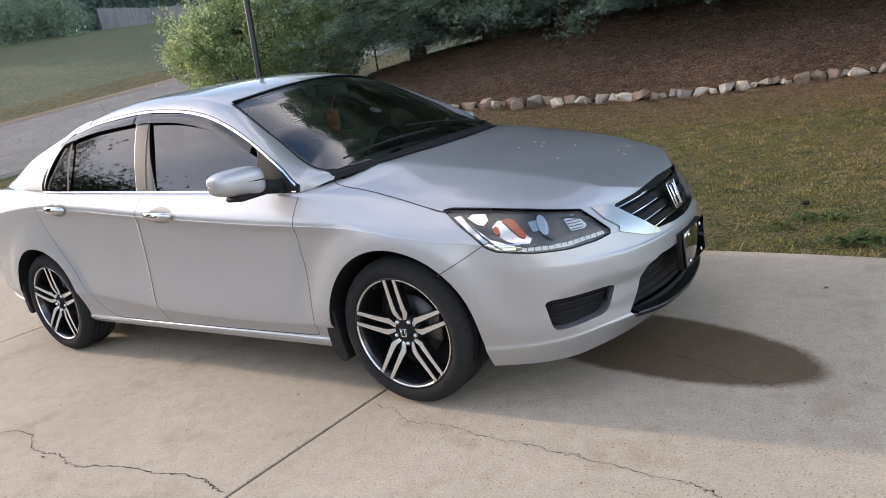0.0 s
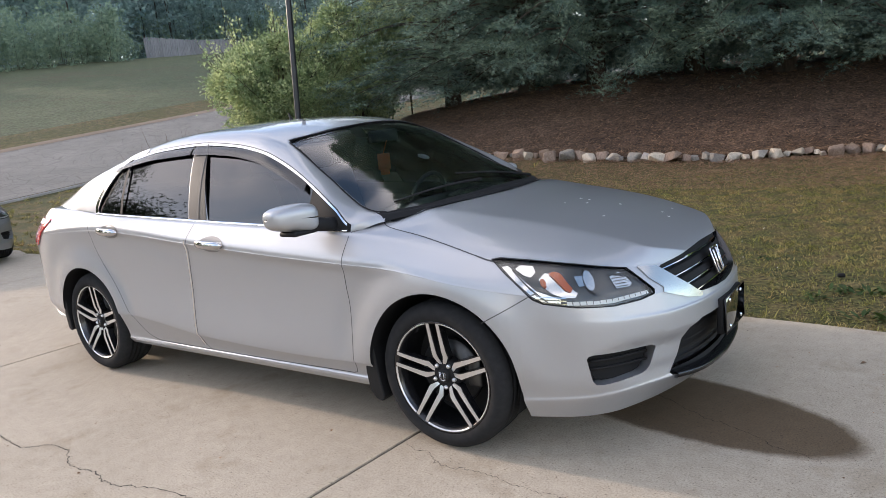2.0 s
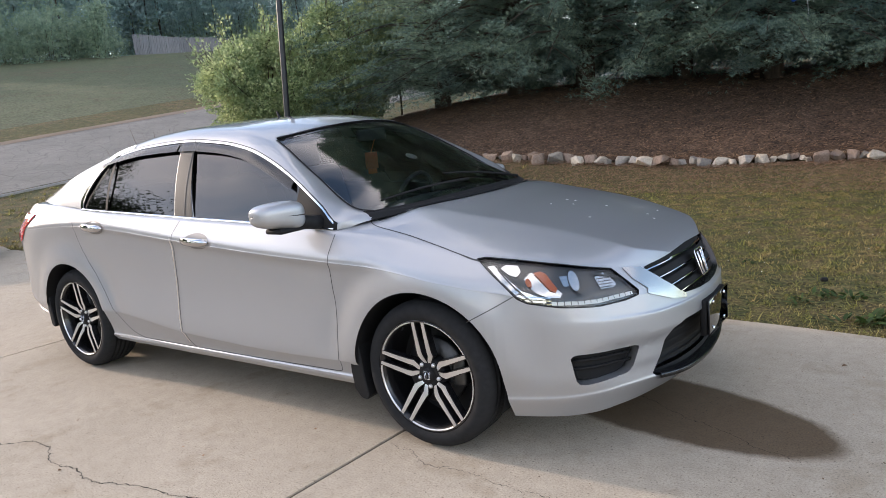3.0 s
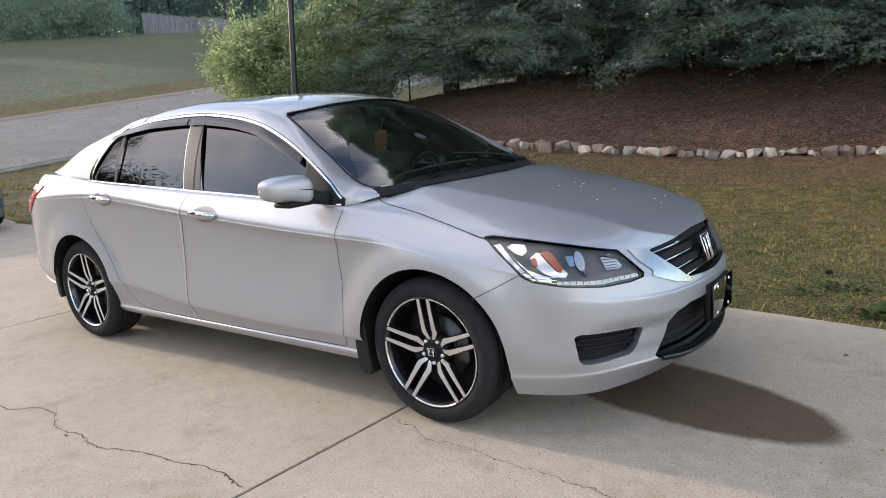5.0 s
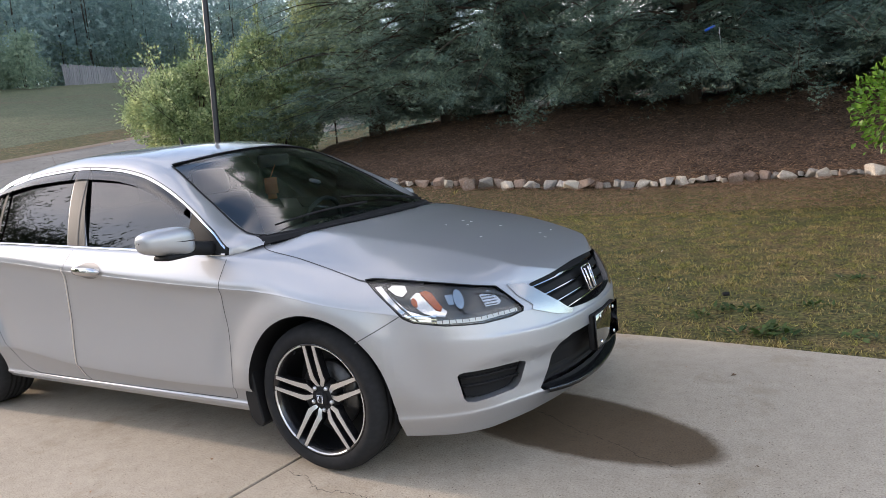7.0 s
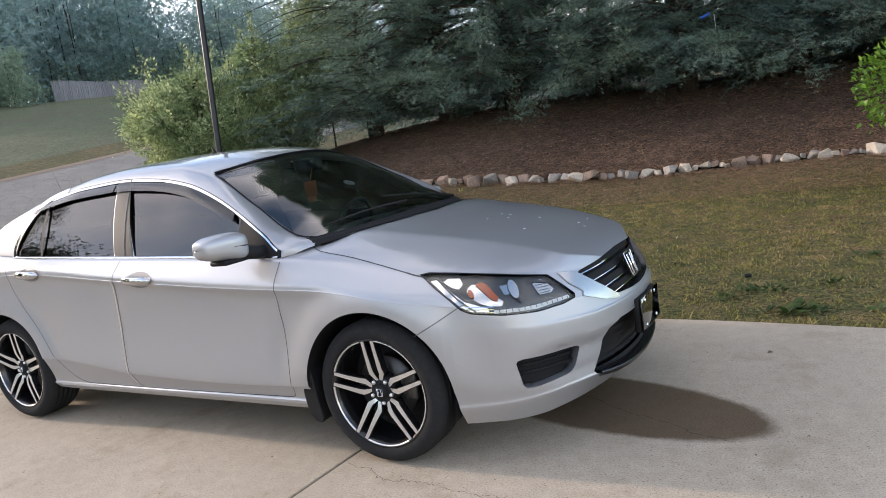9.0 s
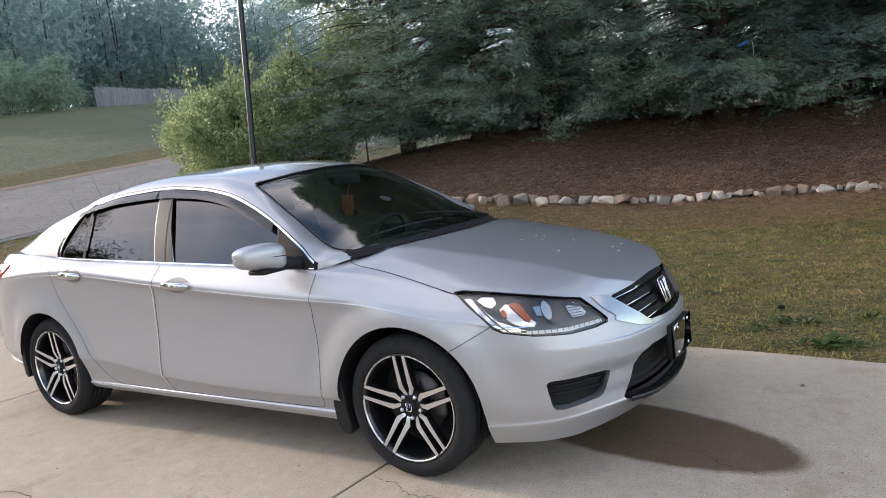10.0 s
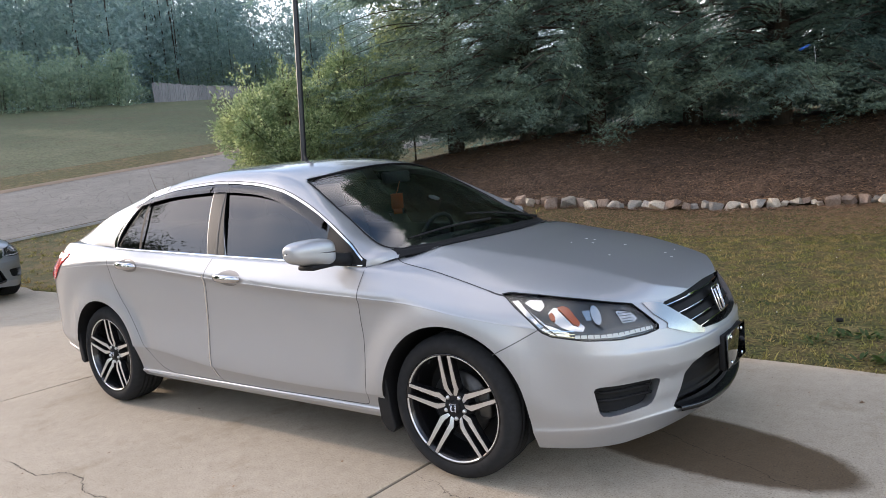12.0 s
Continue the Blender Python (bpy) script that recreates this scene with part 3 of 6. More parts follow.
LEVELS = [  # nose, tail, half-width by x, height by x
    (2.27, -2.36, [(-1.4, 0.845), (-0.9, 0.872), (1.0, 0.872), (1.4, 0.872)], [(-2.4, 0.30), (-1.75, 0.245), (-1.0, 0.229), (1.0, 0.226), (1.4, 0.205), (1.75, 0.186), (2.05, 0.19), (2.25, 0.222)]),
    (2.325, -2.43, [(-1.4, 0.884), (-0.9, 0.893), (1.0, 0.892), (1.4, 0.897)], [(-2.4, 0.36), (-1.75, 0.31), (-1.0, 0.262), (1.0, 0.262), (1.75, 0.258), (2.25, 0.288)]),
    (2.330, -2.435, [(-1.4, 0.884), (-0.9, 0.886), (1.0, 0.886), (1.4, 0.900)], [(-2.4, 0.378), (-1.75, 0.328), (-1.0, 0.283), (1.0, 0.283), (1.75, 0.284), (2.25, 0.312)]),
    (2.3443, -2.458, [(-1.4, 0.9115), (-0.9, 0.909), (0.2, 0.907), (1.0, 0.904), (1.4, 0.9045)], [(-2.4, 0.44), (-1.75, 0.40), (-1.4, 0.425), (-0.83, 0.412), (-0.18, 0.357), (0.58, 0.338), (1.0, 0.344), (1.4, 0.338), (1.75, 0.336), (2.25, 0.364)]),
    (2.345, -2.46, [(-1.4, 0.914), (-0.9, 0.917), (0.2, 0.915), (1.0, 0.911), (1.4, 0.908)], [(-2.4, 0.50), (-1.4, 0.45), (-0.83, 0.43), (-0.18, 0.376), (0.58, 0.358), (1.0, 0.364), (1.75, 0.39), (2.25, 0.42)]),
    (2.34, -2.45, [(-1.4, 0.919), (-0.9, 0.908), (0.2, 0.904), (1.0, 0.905), (1.4, 0.915)], [(-2.4, 0.66), (-1.0, 0.63), (1.0, 0.58), (1.75, 0.565), (2.25, 0.55)]),
    (2.3285, -2.44, [(-1.4, 0.924), (-0.9, 0.917), (0.0, 0.914), (0.9, 0.909), (1.15, 0.910), (1.4, 0.913)], [(a, b - 0.055) for a, b in CREASE]),
    (2.308, -2.42, [(-1.4, 0.925), (-0.9, 0.929), (0.0, 0.930), (0.9, 0.923), (1.15, 0.915), (1.4, 0.907)], CREASE),
    (2.305, -2.418, [(-1.4, 0.924), (-0.9, 0.9285), (0.0, 0.9295), (0.9, 0.9225), (1.15, 0.9135), (1.4, 0.905)], [(a, b + 0.007) for a, b in CREASE]),
    (2.285, -2.40, [(-1.4, 0.915), (-0.9, 0.919), (0.0, 0.921), (0.9, 0.913), (1.15, 0.900), (1.4, 0.889)], [(a, b + 0.042) for a, b in CREASE]),
    (2.25, -2.35, [(-1.45, 0.835), (-0.9, 0.865), (0.0, 0.866), (0.85, 0.860), (1.1, 0.837), (1.4, 0.815)], [(-2.4, 0.985), (-2.2, 1.005), (-2.03, 1.03), (-1.85, 1.07), (-1.6, 1.06), (-1.2, 1.03), (-0.6, 1.002), (-0.2, 0.985), (0.37, 0.96), (0.91, 0.935), (1.2, 0.895), (1.47, 0.852), (1.66, 0.826), (1.9, 0.79), (2.15, 0.745), (2.27, 0.725)]),
]
top_mid = curve([(-2.4, 1.045), (-2.33, 1.085), (-2.15, 1.085), (-1.8, 1.09), (-1.2, 1.05), (0.0, 1.0), (0.9, 1.0), (1.2, 1.012), (1.5, 0.972), (1.8, 0.918), (2.0, 0.865), (2.13, 0.82), (2.205, 0.775), (2.25, 0.725)])
N_R, N_S, N_F, N_V, N_T = 26, 150, 44, 60, 26
fold_y = curve([(0.9, 0.60), (1.05, 0.575), (1.3, 0.53), (1.77, 0.487), (2.07, 0.425), (2.25, 0.37)])


def outline(nose, tail, width, height):
    w, h = curve(width), curve(height)
    rear, front = spline(REAR, N_R + 1), spline(FRONT, N_F + 1)
    pts = [(XA_R + (tail - XA_R) * a, float(w(XA_R)) * max(b, 0)) for a, b in rear[::-1]]
    pts += [(x, float(w(x))) for x in np.linspace(XA_R, XA_F, N_S + 1)[1:]]
    pts += [(XA_F + (nose - XA_F) * a, float(w(XA_F)) * max(b, 0)) for a, b in front[1:]]
    p = np.array(pts)
    p[0, 1] = p[-1, 1] = 0
    return np.column_stack([p, h(p[:, 0])])


def smooth_step(v, lo, hi):
    t = min(1.0, max(0.0, (v - lo) / (hi - lo)))
    return t * t * (3 - 2 * t)


def body_points():
    lv = np.array([outline(*k) for k in LEVELS])            # level, station, xyz
    n = lv.shape[1]
    rows = np.zeros((n, N_V + 1 + N_T + 4, 3))
    for i in range(n):
        side = spline(lv[:, i], N_V + 1)
        for p in side:                                       # scooped flanks of the bumper below a crease
            f = smooth_step(p[2], 0.475, 0.450) * smooth_step(p[2], 0.29, 0.36) * smooth_step(p[0], 2.0, 2.16)
            p[0] -= 0.019 * f
            for hub in (1.388, -1.388):                      # flared lips of the wheel arches
                d = math.hypot(p[0] - hub, p[2] - 0.332)
                p[1] += (0.011 * smooth_step(d, 0.50, 0.385) - 0.005 * math.exp(-((d - 0.53) / 0.06) ** 2)) * smooth_step(p[2], 0.30, 0.42)
        x, ye, ze = side[-1]
        under = [(lv[0, i, 0], lv[0, i, 1] * k, lv[0, i, 2] + 0.03 * (1 - k)) for k in (0, 0.35, 0.7, 0.95)]
        zc = max(float(top_mid(x)), ze)
        over = []
        fold = min(0.85, float(fold_y(x)) / max(ye, 0.05))
        far_in = np.concatenate([np.linspace(1, fold + 0.035, 11)[1:], [fold + 0.012, fold - 0.012], np.linspace(fold - 0.035, 0, N_T - 12)])
        front = smooth_step(x, 0.95, 1.15)
        for q in far_in:
            y = ye * q
            plain_drop = 0.62 * q ** 2.2 + 0.38 * q ** 7
            u = max(0.0, (q - fold) / (1 - fold))
            folded = 0.17 * min(1.0, q / fold) ** 2 + 0.83 * (0.84 * u + 0.16 * u ** 4)
            over.append((x, y, zc - (zc - ze) * (plain_drop * (1 - front) + folded * front)))
        rows[i] = np.array(under + [tuple(s) for s in side] + over)
    return rows


def mirrored(bm):
    """Adds the mirror image in y and welds the middle."""
    geom = bmesh.ops.duplicate(bm, geom=bm.verts[:] + bm.edges[:] + bm.faces[:])["geom"]
    vs = [g for g in geom if isinstance(g, bmesh.types.BMVert)]
    fs = [g for g in geom if isinstance(g, bmesh.types.BMFace)]
    for v in vs:
        v.co.y = -v.co.y
    bmesh.ops.reverse_faces(bm, faces=fs)
    bmesh.ops.remove_doubles(bm, verts=bm.verts[:], dist=0.0006)
    return bm


from mathutils.bvhtree import BVHTree

pts = body_points()
bm = mirrored(grid_bm(pts))
bmesh.ops.dissolve_degenerate(bm, edges=bm.edges[:], dist=0.0004)
bmesh.ops.recalc_face_normals(bm, faces=bm.faces[:])
BODY = BVHTree.FromBMesh(bm)
me = bpy.data.meshes.new("shell")
bm.to_mesh(me)
bm.free()
me.materials.append(M_PAINT)
shell = new("shell", me)

DIAG = (Vector((-0.7071, 0.7071, 0)), Vector((0, 0, 1)), Vector((0.7071, 0.7071, 0)))
DIAG_R = (Vector((-0.7071, -0.7071, 0)), Vector((0, 0, 1)), Vector((0.7071, -0.7071, 0)))
LAMP = [(-0.594, 0.826), (-0.625, 0.775), (-0.70, 0.682), (-0.735, 0.664), (-0.85, 0.645), (-1.0, 0.634), (-1.12, 0.635), (-1.185, 0.645), (-1.19, 0.66), (-1.15, 0.70), (-1.095, 0.752), (-0.90, 0.79), (-0.74, 0.815), (-0.63, 0.829)]
FOG = [(-0.873, 0.440), (-0.880, 0.450), (-0.90, 0.455), (-1.15, 0.450), (-1.168, 0.444), (-1.17, 0.434), (-1.14, 0.368), (-1.125, 0.35), (-1.10, 0.341), (-0.935, 0.328), (-0.905, 0.332), (-0.892, 0.348)]
GRILLE = [(0, 0.757), (0.2, 0.752), (0.40, 0.733), (0.425, 0.722), (0.36, 0.67), (0.28, 0.607), (0.255, 0.595), (0.12, 0.585), (0, 0.582)]
WING = [(0.425, 0.735), (0.505, 0.748), (0.497, 0.70), (0.46, 0.657), (0.475, 0.641), (0.36, 0.595), (0.27, 0.577), (0.255, 0.59), (0.285, 0.607), (0.36, 0.67)]
MOUTH = [(0, 0.50), (0.30, 0.497), (0.375, 0.475), (0.415, 0.43), (0.455, 0.345), (0.48, 0.312), (0.468, 0.298), (0.40, 0.288), (0.2, 0.277), (0, 0.273)]


def both(poly):
    return poly + [(-a, b) for a, b in poly[::-1] if abs(a) > 1e-6]


def arch(x, r=0.368, z=0.332):
    top = [(x + r * math.cos(a), z + r * math.sin(a)) for a in np.linspace(0, math.pi, 40)]
    return top + [(x - r - 0.012, 0.1), (x - r - 0.012, 0.0), (x + r + 0.02, 0.0), (x + r + 0.02, 0.1)]


cabin_hole = [(0.86, 0.0), (0.84, 0.5), (0.72, 0.70), (0.3, 0.755), (-0.9, 0.755), (-1.2, 0.72), (-1.35, 0.55), (-1.38, 0.0)]
shell_mesh = me
bpy.data.objects.remove(shell)


def inside(poly, a, b):
    hit = False
    for (x0, y0), (x1, y1) in zip(poly, poly[1:] + poly[:1]):
        if (y0 > b) != (y1 > b) and a < x0 + (b - y0) / (y1 - y0) * (x1 - x0):
            hit = not hit
    return hit


def pierce(mesh, poly, axes, depth):
    """Opens the skin along a polygon seen along an axis: cuts the faces near it by the polygon's sides and takes out the inner ones."""
    u, v, w = axes
    bm = bmesh.new()
    bm.from_mesh(mesh)
    lo = [min(p[k] for p in poly) - 0.03 for k in (0, 1)]
    hi = [max(p[k] for p in poly) + 0.03 for k in (0, 1)]

    fs = []
    for f in bm.faces:
        c = f.calc_center_median()
        if lo[0] < c.dot(u) < hi[0] and lo[1] < c.dot(v) < hi[1] and c.dot(w) > depth:
            fs.append(f)
    for p, q in zip(poly, poly[1:] + poly[:1]):
        side = (v * (q[0] - p[0]) - u * (q[1] - p[1])).normalized()
        geom = set(fs) | {e for f in fs for e in f.edges} | {k for f in fs for k in f.verts}
        res = bmesh.ops.bisect_plane(bm, geom=list(geom), plane_co=u * p[0] + v * p[1], plane_no=side, dist=1e-5)["geom"]
        fs = [g for g in res if isinstance(g, bmesh.types.BMFace)]
    gone = [f for f in fs if inside(poly, f.calc_center_median().dot(u), f.calc_center_median().dot(v))]
    bmesh.ops.delete(bm, geom=gone, context="FACES")
    bm.to_mesh(mesh)
    bm.free()


AHEAD = (Vector((0, 1, 0)), Vector((0, 0, 1)), Vector((1, 0, 0)))
for ax in (DIAG, DIAG_R):
    pierce(shell_mesh, LAMP, ax, 1.6)
    pierce(shell_mesh, FOG, ax, 1.75)
UPWARD = (Vector((1, 0, 0)), Vector((0, 1, 0)), Vector((0, 0, 1)))
ASIDE = [(Vector((1, 0, 0)), Vector((0, 0, 1)), Vector((0, k, 0))) for k in (-1, 1)]
for ax in ASIDE:
    for x in (1.388, -1.388):
        pierce(shell_mesh, arch(x), ax, 0.5)
pierce(shell_mesh, cabin_hole + [(a, -b) for a, b in cabin_hole[::-1] if b], UPWARD, 0.8)
pierce(shell_mesh, both(GRILLE), AHEAD, 1.9)
pierce(shell_mesh, both(MOUTH), AHEAD, 1.9)

car = thing("sedan_car", "silver metallic four-door sedan with black alloy wheels on the driveway", "car")

PANELS = ["body_shell", "hood", "front_bumper", "fender", "fender", "front_door", "front_door", "rear_door", "rear_door"]
hood_edge = curve([(1.0, 0.70), (1.08, 0.745), (1.3, 0.77), (1.5, 0.775), (1.66, 0.775), (1.8, 0.72), (2.0, 0.61), (2.13, 0.50), (2.19, 0.42), (2.3, 0.42)])


def which_panel(c, nz):
    x, y, z = c
    ay, s = abs(y), 0 if y < 0 else 1
    if z < 0.215 + 0.06 * (x < 0.95) and x < 1.7:
        return 0
    if x > 1.02 - 0.1 * (ay / 0.7) ** 2 and nz > 0.3 and ay < hood_edge(x) and z > 0.72:
        return 1
    if x > 1.70 and z < 0.76 and x > 1.70 + (z - 0.60) * 1.4:
        return 2
    if ay > 0.6 and 0.93 < x < 2.1 and z > 0.21:
        return 3 + s
    if ay > 0.74 and z > 0.275:
        split = -0.185 - max(0, 0.98 - z) * 0.12
        if split < x <= 0.93:
            return 5 + s
        tail = -0.80 - max(0.0, z - 0.30) * 0.52 if z < 0.75 else -1.03 - (z - 0.75) * 0.28
        if tail < x <= split:
            return 7 + s
    return 0


def split_shell(mesh, owner, paint):
    """Splits the shell into its panels; shading runs on across the gaps."""
    slots = [m for m in mesh.materials]
    groups = {}
    for p in mesh.polygons:
        k = which_panel(p.center, p.normal.z)
        groups.setdefault(k, []).append(p)
    for k, polys in sorted(groups.items()):
        used, vs, fs, ms = {}, [], [], []
        for p in polys:
            f = []
            for v in p.vertices:
                if v not in used:
                    used[v] = len(vs)
                    vs.append(tuple(mesh.vertices[v].co))
                f.append(used[v])
            fs.append(f)
            ms.append(p.material_index)
        me = bpy.data.meshes.new(PANELS[k])
        me.from_pydata(vs, [], fs)
        for m in slots:
            me.materials.append(paint if m == M_PAINT else m)
        for q, i in zip(me.polygons, ms):
            q.material_index, q.use_smooth = i, True
        me.set_sharp_from_angle(angle=radians(50))
        ob = new(PANELS[k], me)
        ob.parent = owner


shell_mesh.set_sharp_from_angle(angle=radians(50))
split_shell(shell_mesh, car, M_PAINT)


def on_body(p, way, offset, tree=None):
    """The place where the body's skin is met from p along way, lifted by offset."""
    hit, nor, _, _ = (tree or BODY).ray_cast(Vector(p), Vector(way))
    if hit is None:
        hit, nor, _, _ = (tree or BODY).find_nearest(Vector(p))
    if nor.dot(Vector(way)) > 0:
        nor = -nor
    return hit + nor * offset


def patch(poly, axis, out, offset, cell=0.025, tree=None, thick=0.0, shift=(0, 0, 0)):
    """A piece of skin over a polygon, laid on the body along an axis."""
    u, v, w = {"x": (Vector((0, 1, 0)), Vector((0, 0, 1)), Vector((1, 0, 0))), "y": (Vector((1, 0, 0)), Vector((0, 0, 1)), Vector((0, 1, 0))),
               "z": (Vector((1, 0, 0)), Vector((0, 1, 0)), Vector((0, 0, 1)))}[axis] if isinstance(axis, str) else axis
    bm = bmesh.new()
    bm.faces.new([bm.verts.new((a, b, 0)) for a, b in poly])
    lo = [min(p[k] for p in poly) for k in (0, 1)]
    hi = [max(p[k] for p in poly) for k in (0, 1)]
    for k in (0, 1):
        for c in np.arange(math.floor(lo[k] / cell) * cell + cell, hi[k], cell):
            co, no = [0, 0, 0], [0, 0, 0]
            co[k], no[k] = c, 1
            bmesh.ops.bisect_plane(bm, geom=bm.verts[:] + bm.edges[:] + bm.faces[:], plane_co=co, plane_no=no)
    for q in bm.verts:
        p = u * q.co.x + v * q.co.y + w * out
        q.co = on_body(p, -w * (1 if out > 0 else -1), offset, tree) + Vector(shift)
    bmesh.ops.recalc_face_normals(bm, faces=bm.faces[:])
    if bm.faces and sum((f.normal.dot(w) for f in bm.faces)) * out < 0:
        bmesh.ops.reverse_faces(bm, faces=bm.faces[:])
    if thick:
        r = bmesh.ops.extrude_face_region(bm, geom=bm.faces[:])
        nv = [g for g in r["geom"] if isinstance(g, bmesh.types.BMVert)]
        base = {}
        for q in nv:
            q.co += w * (thick if out > 0 else -thick)
        bmesh.ops.recalc_face_normals(bm, faces=bm.faces[:])
    return bm


def dense(poly, step=0.008):
    """Points along a closed polygon, its corners kept."""
    out = []
    for p, q in zip(poly, poly[1:] + poly[:1]):
        n = max(1, int(math.hypot(q[0] - p[0], q[1] - p[1]) / step))
        out += [(p[0] + (q[0] - p[0]) * k / n, p[1] + (q[1] - p[1]) * k / n) for k in range(n)]
    return out


def pocket_wall(poly, ax, deep, n=3):
    """The inner wall of an opening: from the skin's edge inwards along the axis."""
    rim = dense(poly)
    rim.append(rim[0])
    return grid_bm(np.array([[tuple(on_body(ax[0] * a + ax[1] * b + ax[2] * 2.9, -ax[2], 0) - ax[2] * d) for d in np.linspace(0, deep, n)] for a, b in rim]))


def ribbon(line, way, width, offset, tree=None, n=60, out=0.6):
    """A narrow strip along a line on the body; the line is given in space, met along way."""
    pts = spline(line, n)
    way = Vector(way)
    hits = [on_body(Vector(p) - way * out, way, 0, tree) for p in pts]
    bm, prev = bmesh.new(), None
    for i, h in enumerate(hits):
        d = hits[min(i + 1, n - 1)] - hits[max(i - 1, 0)]
        side = d.cross(way).normalized() * width / 2
        pair = [bm.verts.new(on_body(h + s - way * 0.1, way, offset, tree)) for s in (side, -side)]
        if prev:
            bm.faces.new((prev[0], prev[1], pair[1], pair[0]))
        prev = pair
    bmesh.ops.recalc_face_normals(bm, faces=bm.faces[:])
    return bm


# wheel wells behind the arches
for ax in ASIDE:
    for x in (1.388, -1.388):
        rim = [(x + 0.368 * math.cos(a), 0.332 + 0.368 * math.sin(a)) for a in np.linspace(-0.35, math.pi + 0.35, 48)]
        rows = []
        for a, b in rim:
            edge = on_body(ax[0] * a + ax[1] * b + ax[2] * 2.0, -ax[2], 0)
            skin_at = min(edge.dot(ax[2]), 0.93) if b > 0.3 else 0.86
            rows.append([tuple(ax[0] * a + ax[1] * b + ax[2] * d) for d in np.linspace(skin_at - 0.001, 0.52, 5)] + [tuple(ax[0] * (x + (a - x) * 0.3) + ax[1] * (0.332 + (b - 0.332) * 0.3) + ax[2] * 0.52)])
        part("wheel_well", grid_bm(np.array(rows)), M_BLACK, car)

# ---- greenhouse ----
g_belt_y = curve([(-2.10, 0.0), (-2.085, 0.35), (-2.04, 0.60), (-1.90, 0.735), (-1.5, 0.822), (-1.2, 0.838), (-0.6, 0.845), (0.9, 0.843), (0.97, 0.80), (1.03, 0.735), (1.12, 0.60), (1.2, 0.42), (1.26, 0.2), (1.28, 0.0)])
g_belt_z = curve([(-2.10, 1.07), (-1.8, 1.062), (-1.2, 1.018), (-0.6, 0.992), (0.37, 0.952), (0.91, 0.928), (1.03, 0.965), (1.28, 1.0)])
g_rail_z = curve([(-2.10, 1.082), (-1.97, 1.095), (-1.78, 1.132), (-1.5, 1.216), (-1.25, 1.288), (-1.0, 1.352), (-0.7, 1.392), (-0.35, 1.404), (-0.03, 1.38), (0.227, 1.334), (0.433, 1.263), (0.635, 1.168), (0.83, 1.055), (0.93, 0.972), (1.03, 0.985), (1.28, 1.01)])
g_rail_y = curve([(-2.10, 0.0), (-2.085, 0.30), (-2.04, 0.54), (-1.90, 0.672), (-1.5, 0.722), (-1.25, 0.69), (-0.9, 0.652), (-0.35, 0.632), (0.0, 0.645), (0.227, 0.672), (0.433, 0.711), (0.635, 0.762), (0.83, 0.815), (0.93, 0.825), (1.03, 0.715), (1.12, 0.58), (1.2, 0.40), (1.26, 0.19), (1.28, 0.0)])
g_edge_z = curve([(-2.10, 1.088), (-1.96, 1.118), (-1.80, 1.165), (-1.58, 1.238), (-1.35, 1.308), (-1.15, 1.362), (-0.9, 1.412), (-0.66, 1.443), (-0.4, 1.455), (0.0, 1.437), (0.30, 1.365), (0.65, 1.178), (0.95, 1.013), (1.03, 1.0), (1.28, 1.015)])
g_edge_y = curve([(-2.10, 0.0), (-2.085, 0.26), (-2.04, 0.48), (-1.90, 0.60), (-1.56, 0.615), (-1.35, 0.59), (-1.1, 0.562), (-0.4, 0.545), (0.0, 0.555), (0.30, 0.583), (0.65, 0.665), (0.95, 0.715), (1.03, 0.68), (1.12, 0.545), (1.2, 0.375), (1.26, 0.18), (1.28, 0.0)])
g_mid_z = curve([(-2.10, 1.092), (-1.92, 1.148), (-1.75, 1.212), (-1.4, 1.34), (-1.1, 1.43), (-0.8, 1.476), (-0.3, 1.489), (0.1, 1.472), (0.3, 1.445), (0.45, 1.412), (0.6, 1.342), (0.8, 1.245), (1.0, 1.145), (1.12, 1.085), (1.28, 1.018)])


def g_section(x, n_side=10, n_rail=8, n_roof=14):
    """Half a section of the greenhouse at x: from the belt up the side, round the rail and over to the middle."""
    b, r = np.array((float(g_belt_y(x)), float(g_belt_z(x)))), np.array((float(g_rail_y(x)), float(g_rail_z(x))))
    e, c = np.array((float(g_edge_y(x)), float(g_edge_z(x)))), np.array((0.0, float(g_mid_z(x))))
    side = [b + (r - b) * t + np.array((0.018, 0.006)) * 4 * t * (1 - t) * min(1, np.linalg.norm(r - b) * 3) for t in np.linspace(0, 1, n_side + 1)]
    m = (r + e) / 2 + np.array((0.012, 0.016)) * min(1, np.linalg.norm(r - e) * 8)
    rail = [(1 - t) ** 2 * r + 2 * t * (1 - t) * m + t * t * e for t in np.linspace(0, 1, n_rail + 1)[1:]]
    roof = [np.array((e[0] * (1 - t), c[1] - (c[1] - e[1]) * (1 - t) ** 2.1)) for t in np.linspace(0, 1, n_roof + 1)[1:]]
    return np.array([(x, p[0], p[1]) for p in side + rail + roof])


G_X = np.concatenate([np.linspace(-2.10, -1.8, 18), np.linspace(-1.78, 0.9, 130), np.linspace(0.92, 1.28, 26)])
g_pts = np.array([g_section(x) for x in G_X])
bm = mirrored(grid_bm(g_pts))
bmesh.ops.dissolve_degenerate(bm, edges=bm.edges[:], dist=0.0004)
bmesh.ops.recalc_face_normals(bm, faces=bm.faces[:])
if sum(f.normal.z for f in bm.faces) < 0:
    bmesh.ops.reverse_faces(bm, faces=bm.faces[:])
GREEN = BVHTree.FromBMesh(bm)
me = bpy.data.meshes.new("roof")
bm.to_mesh(me)
bm.free()
me.materials.append(M_PAINT)
roof_mesh = me

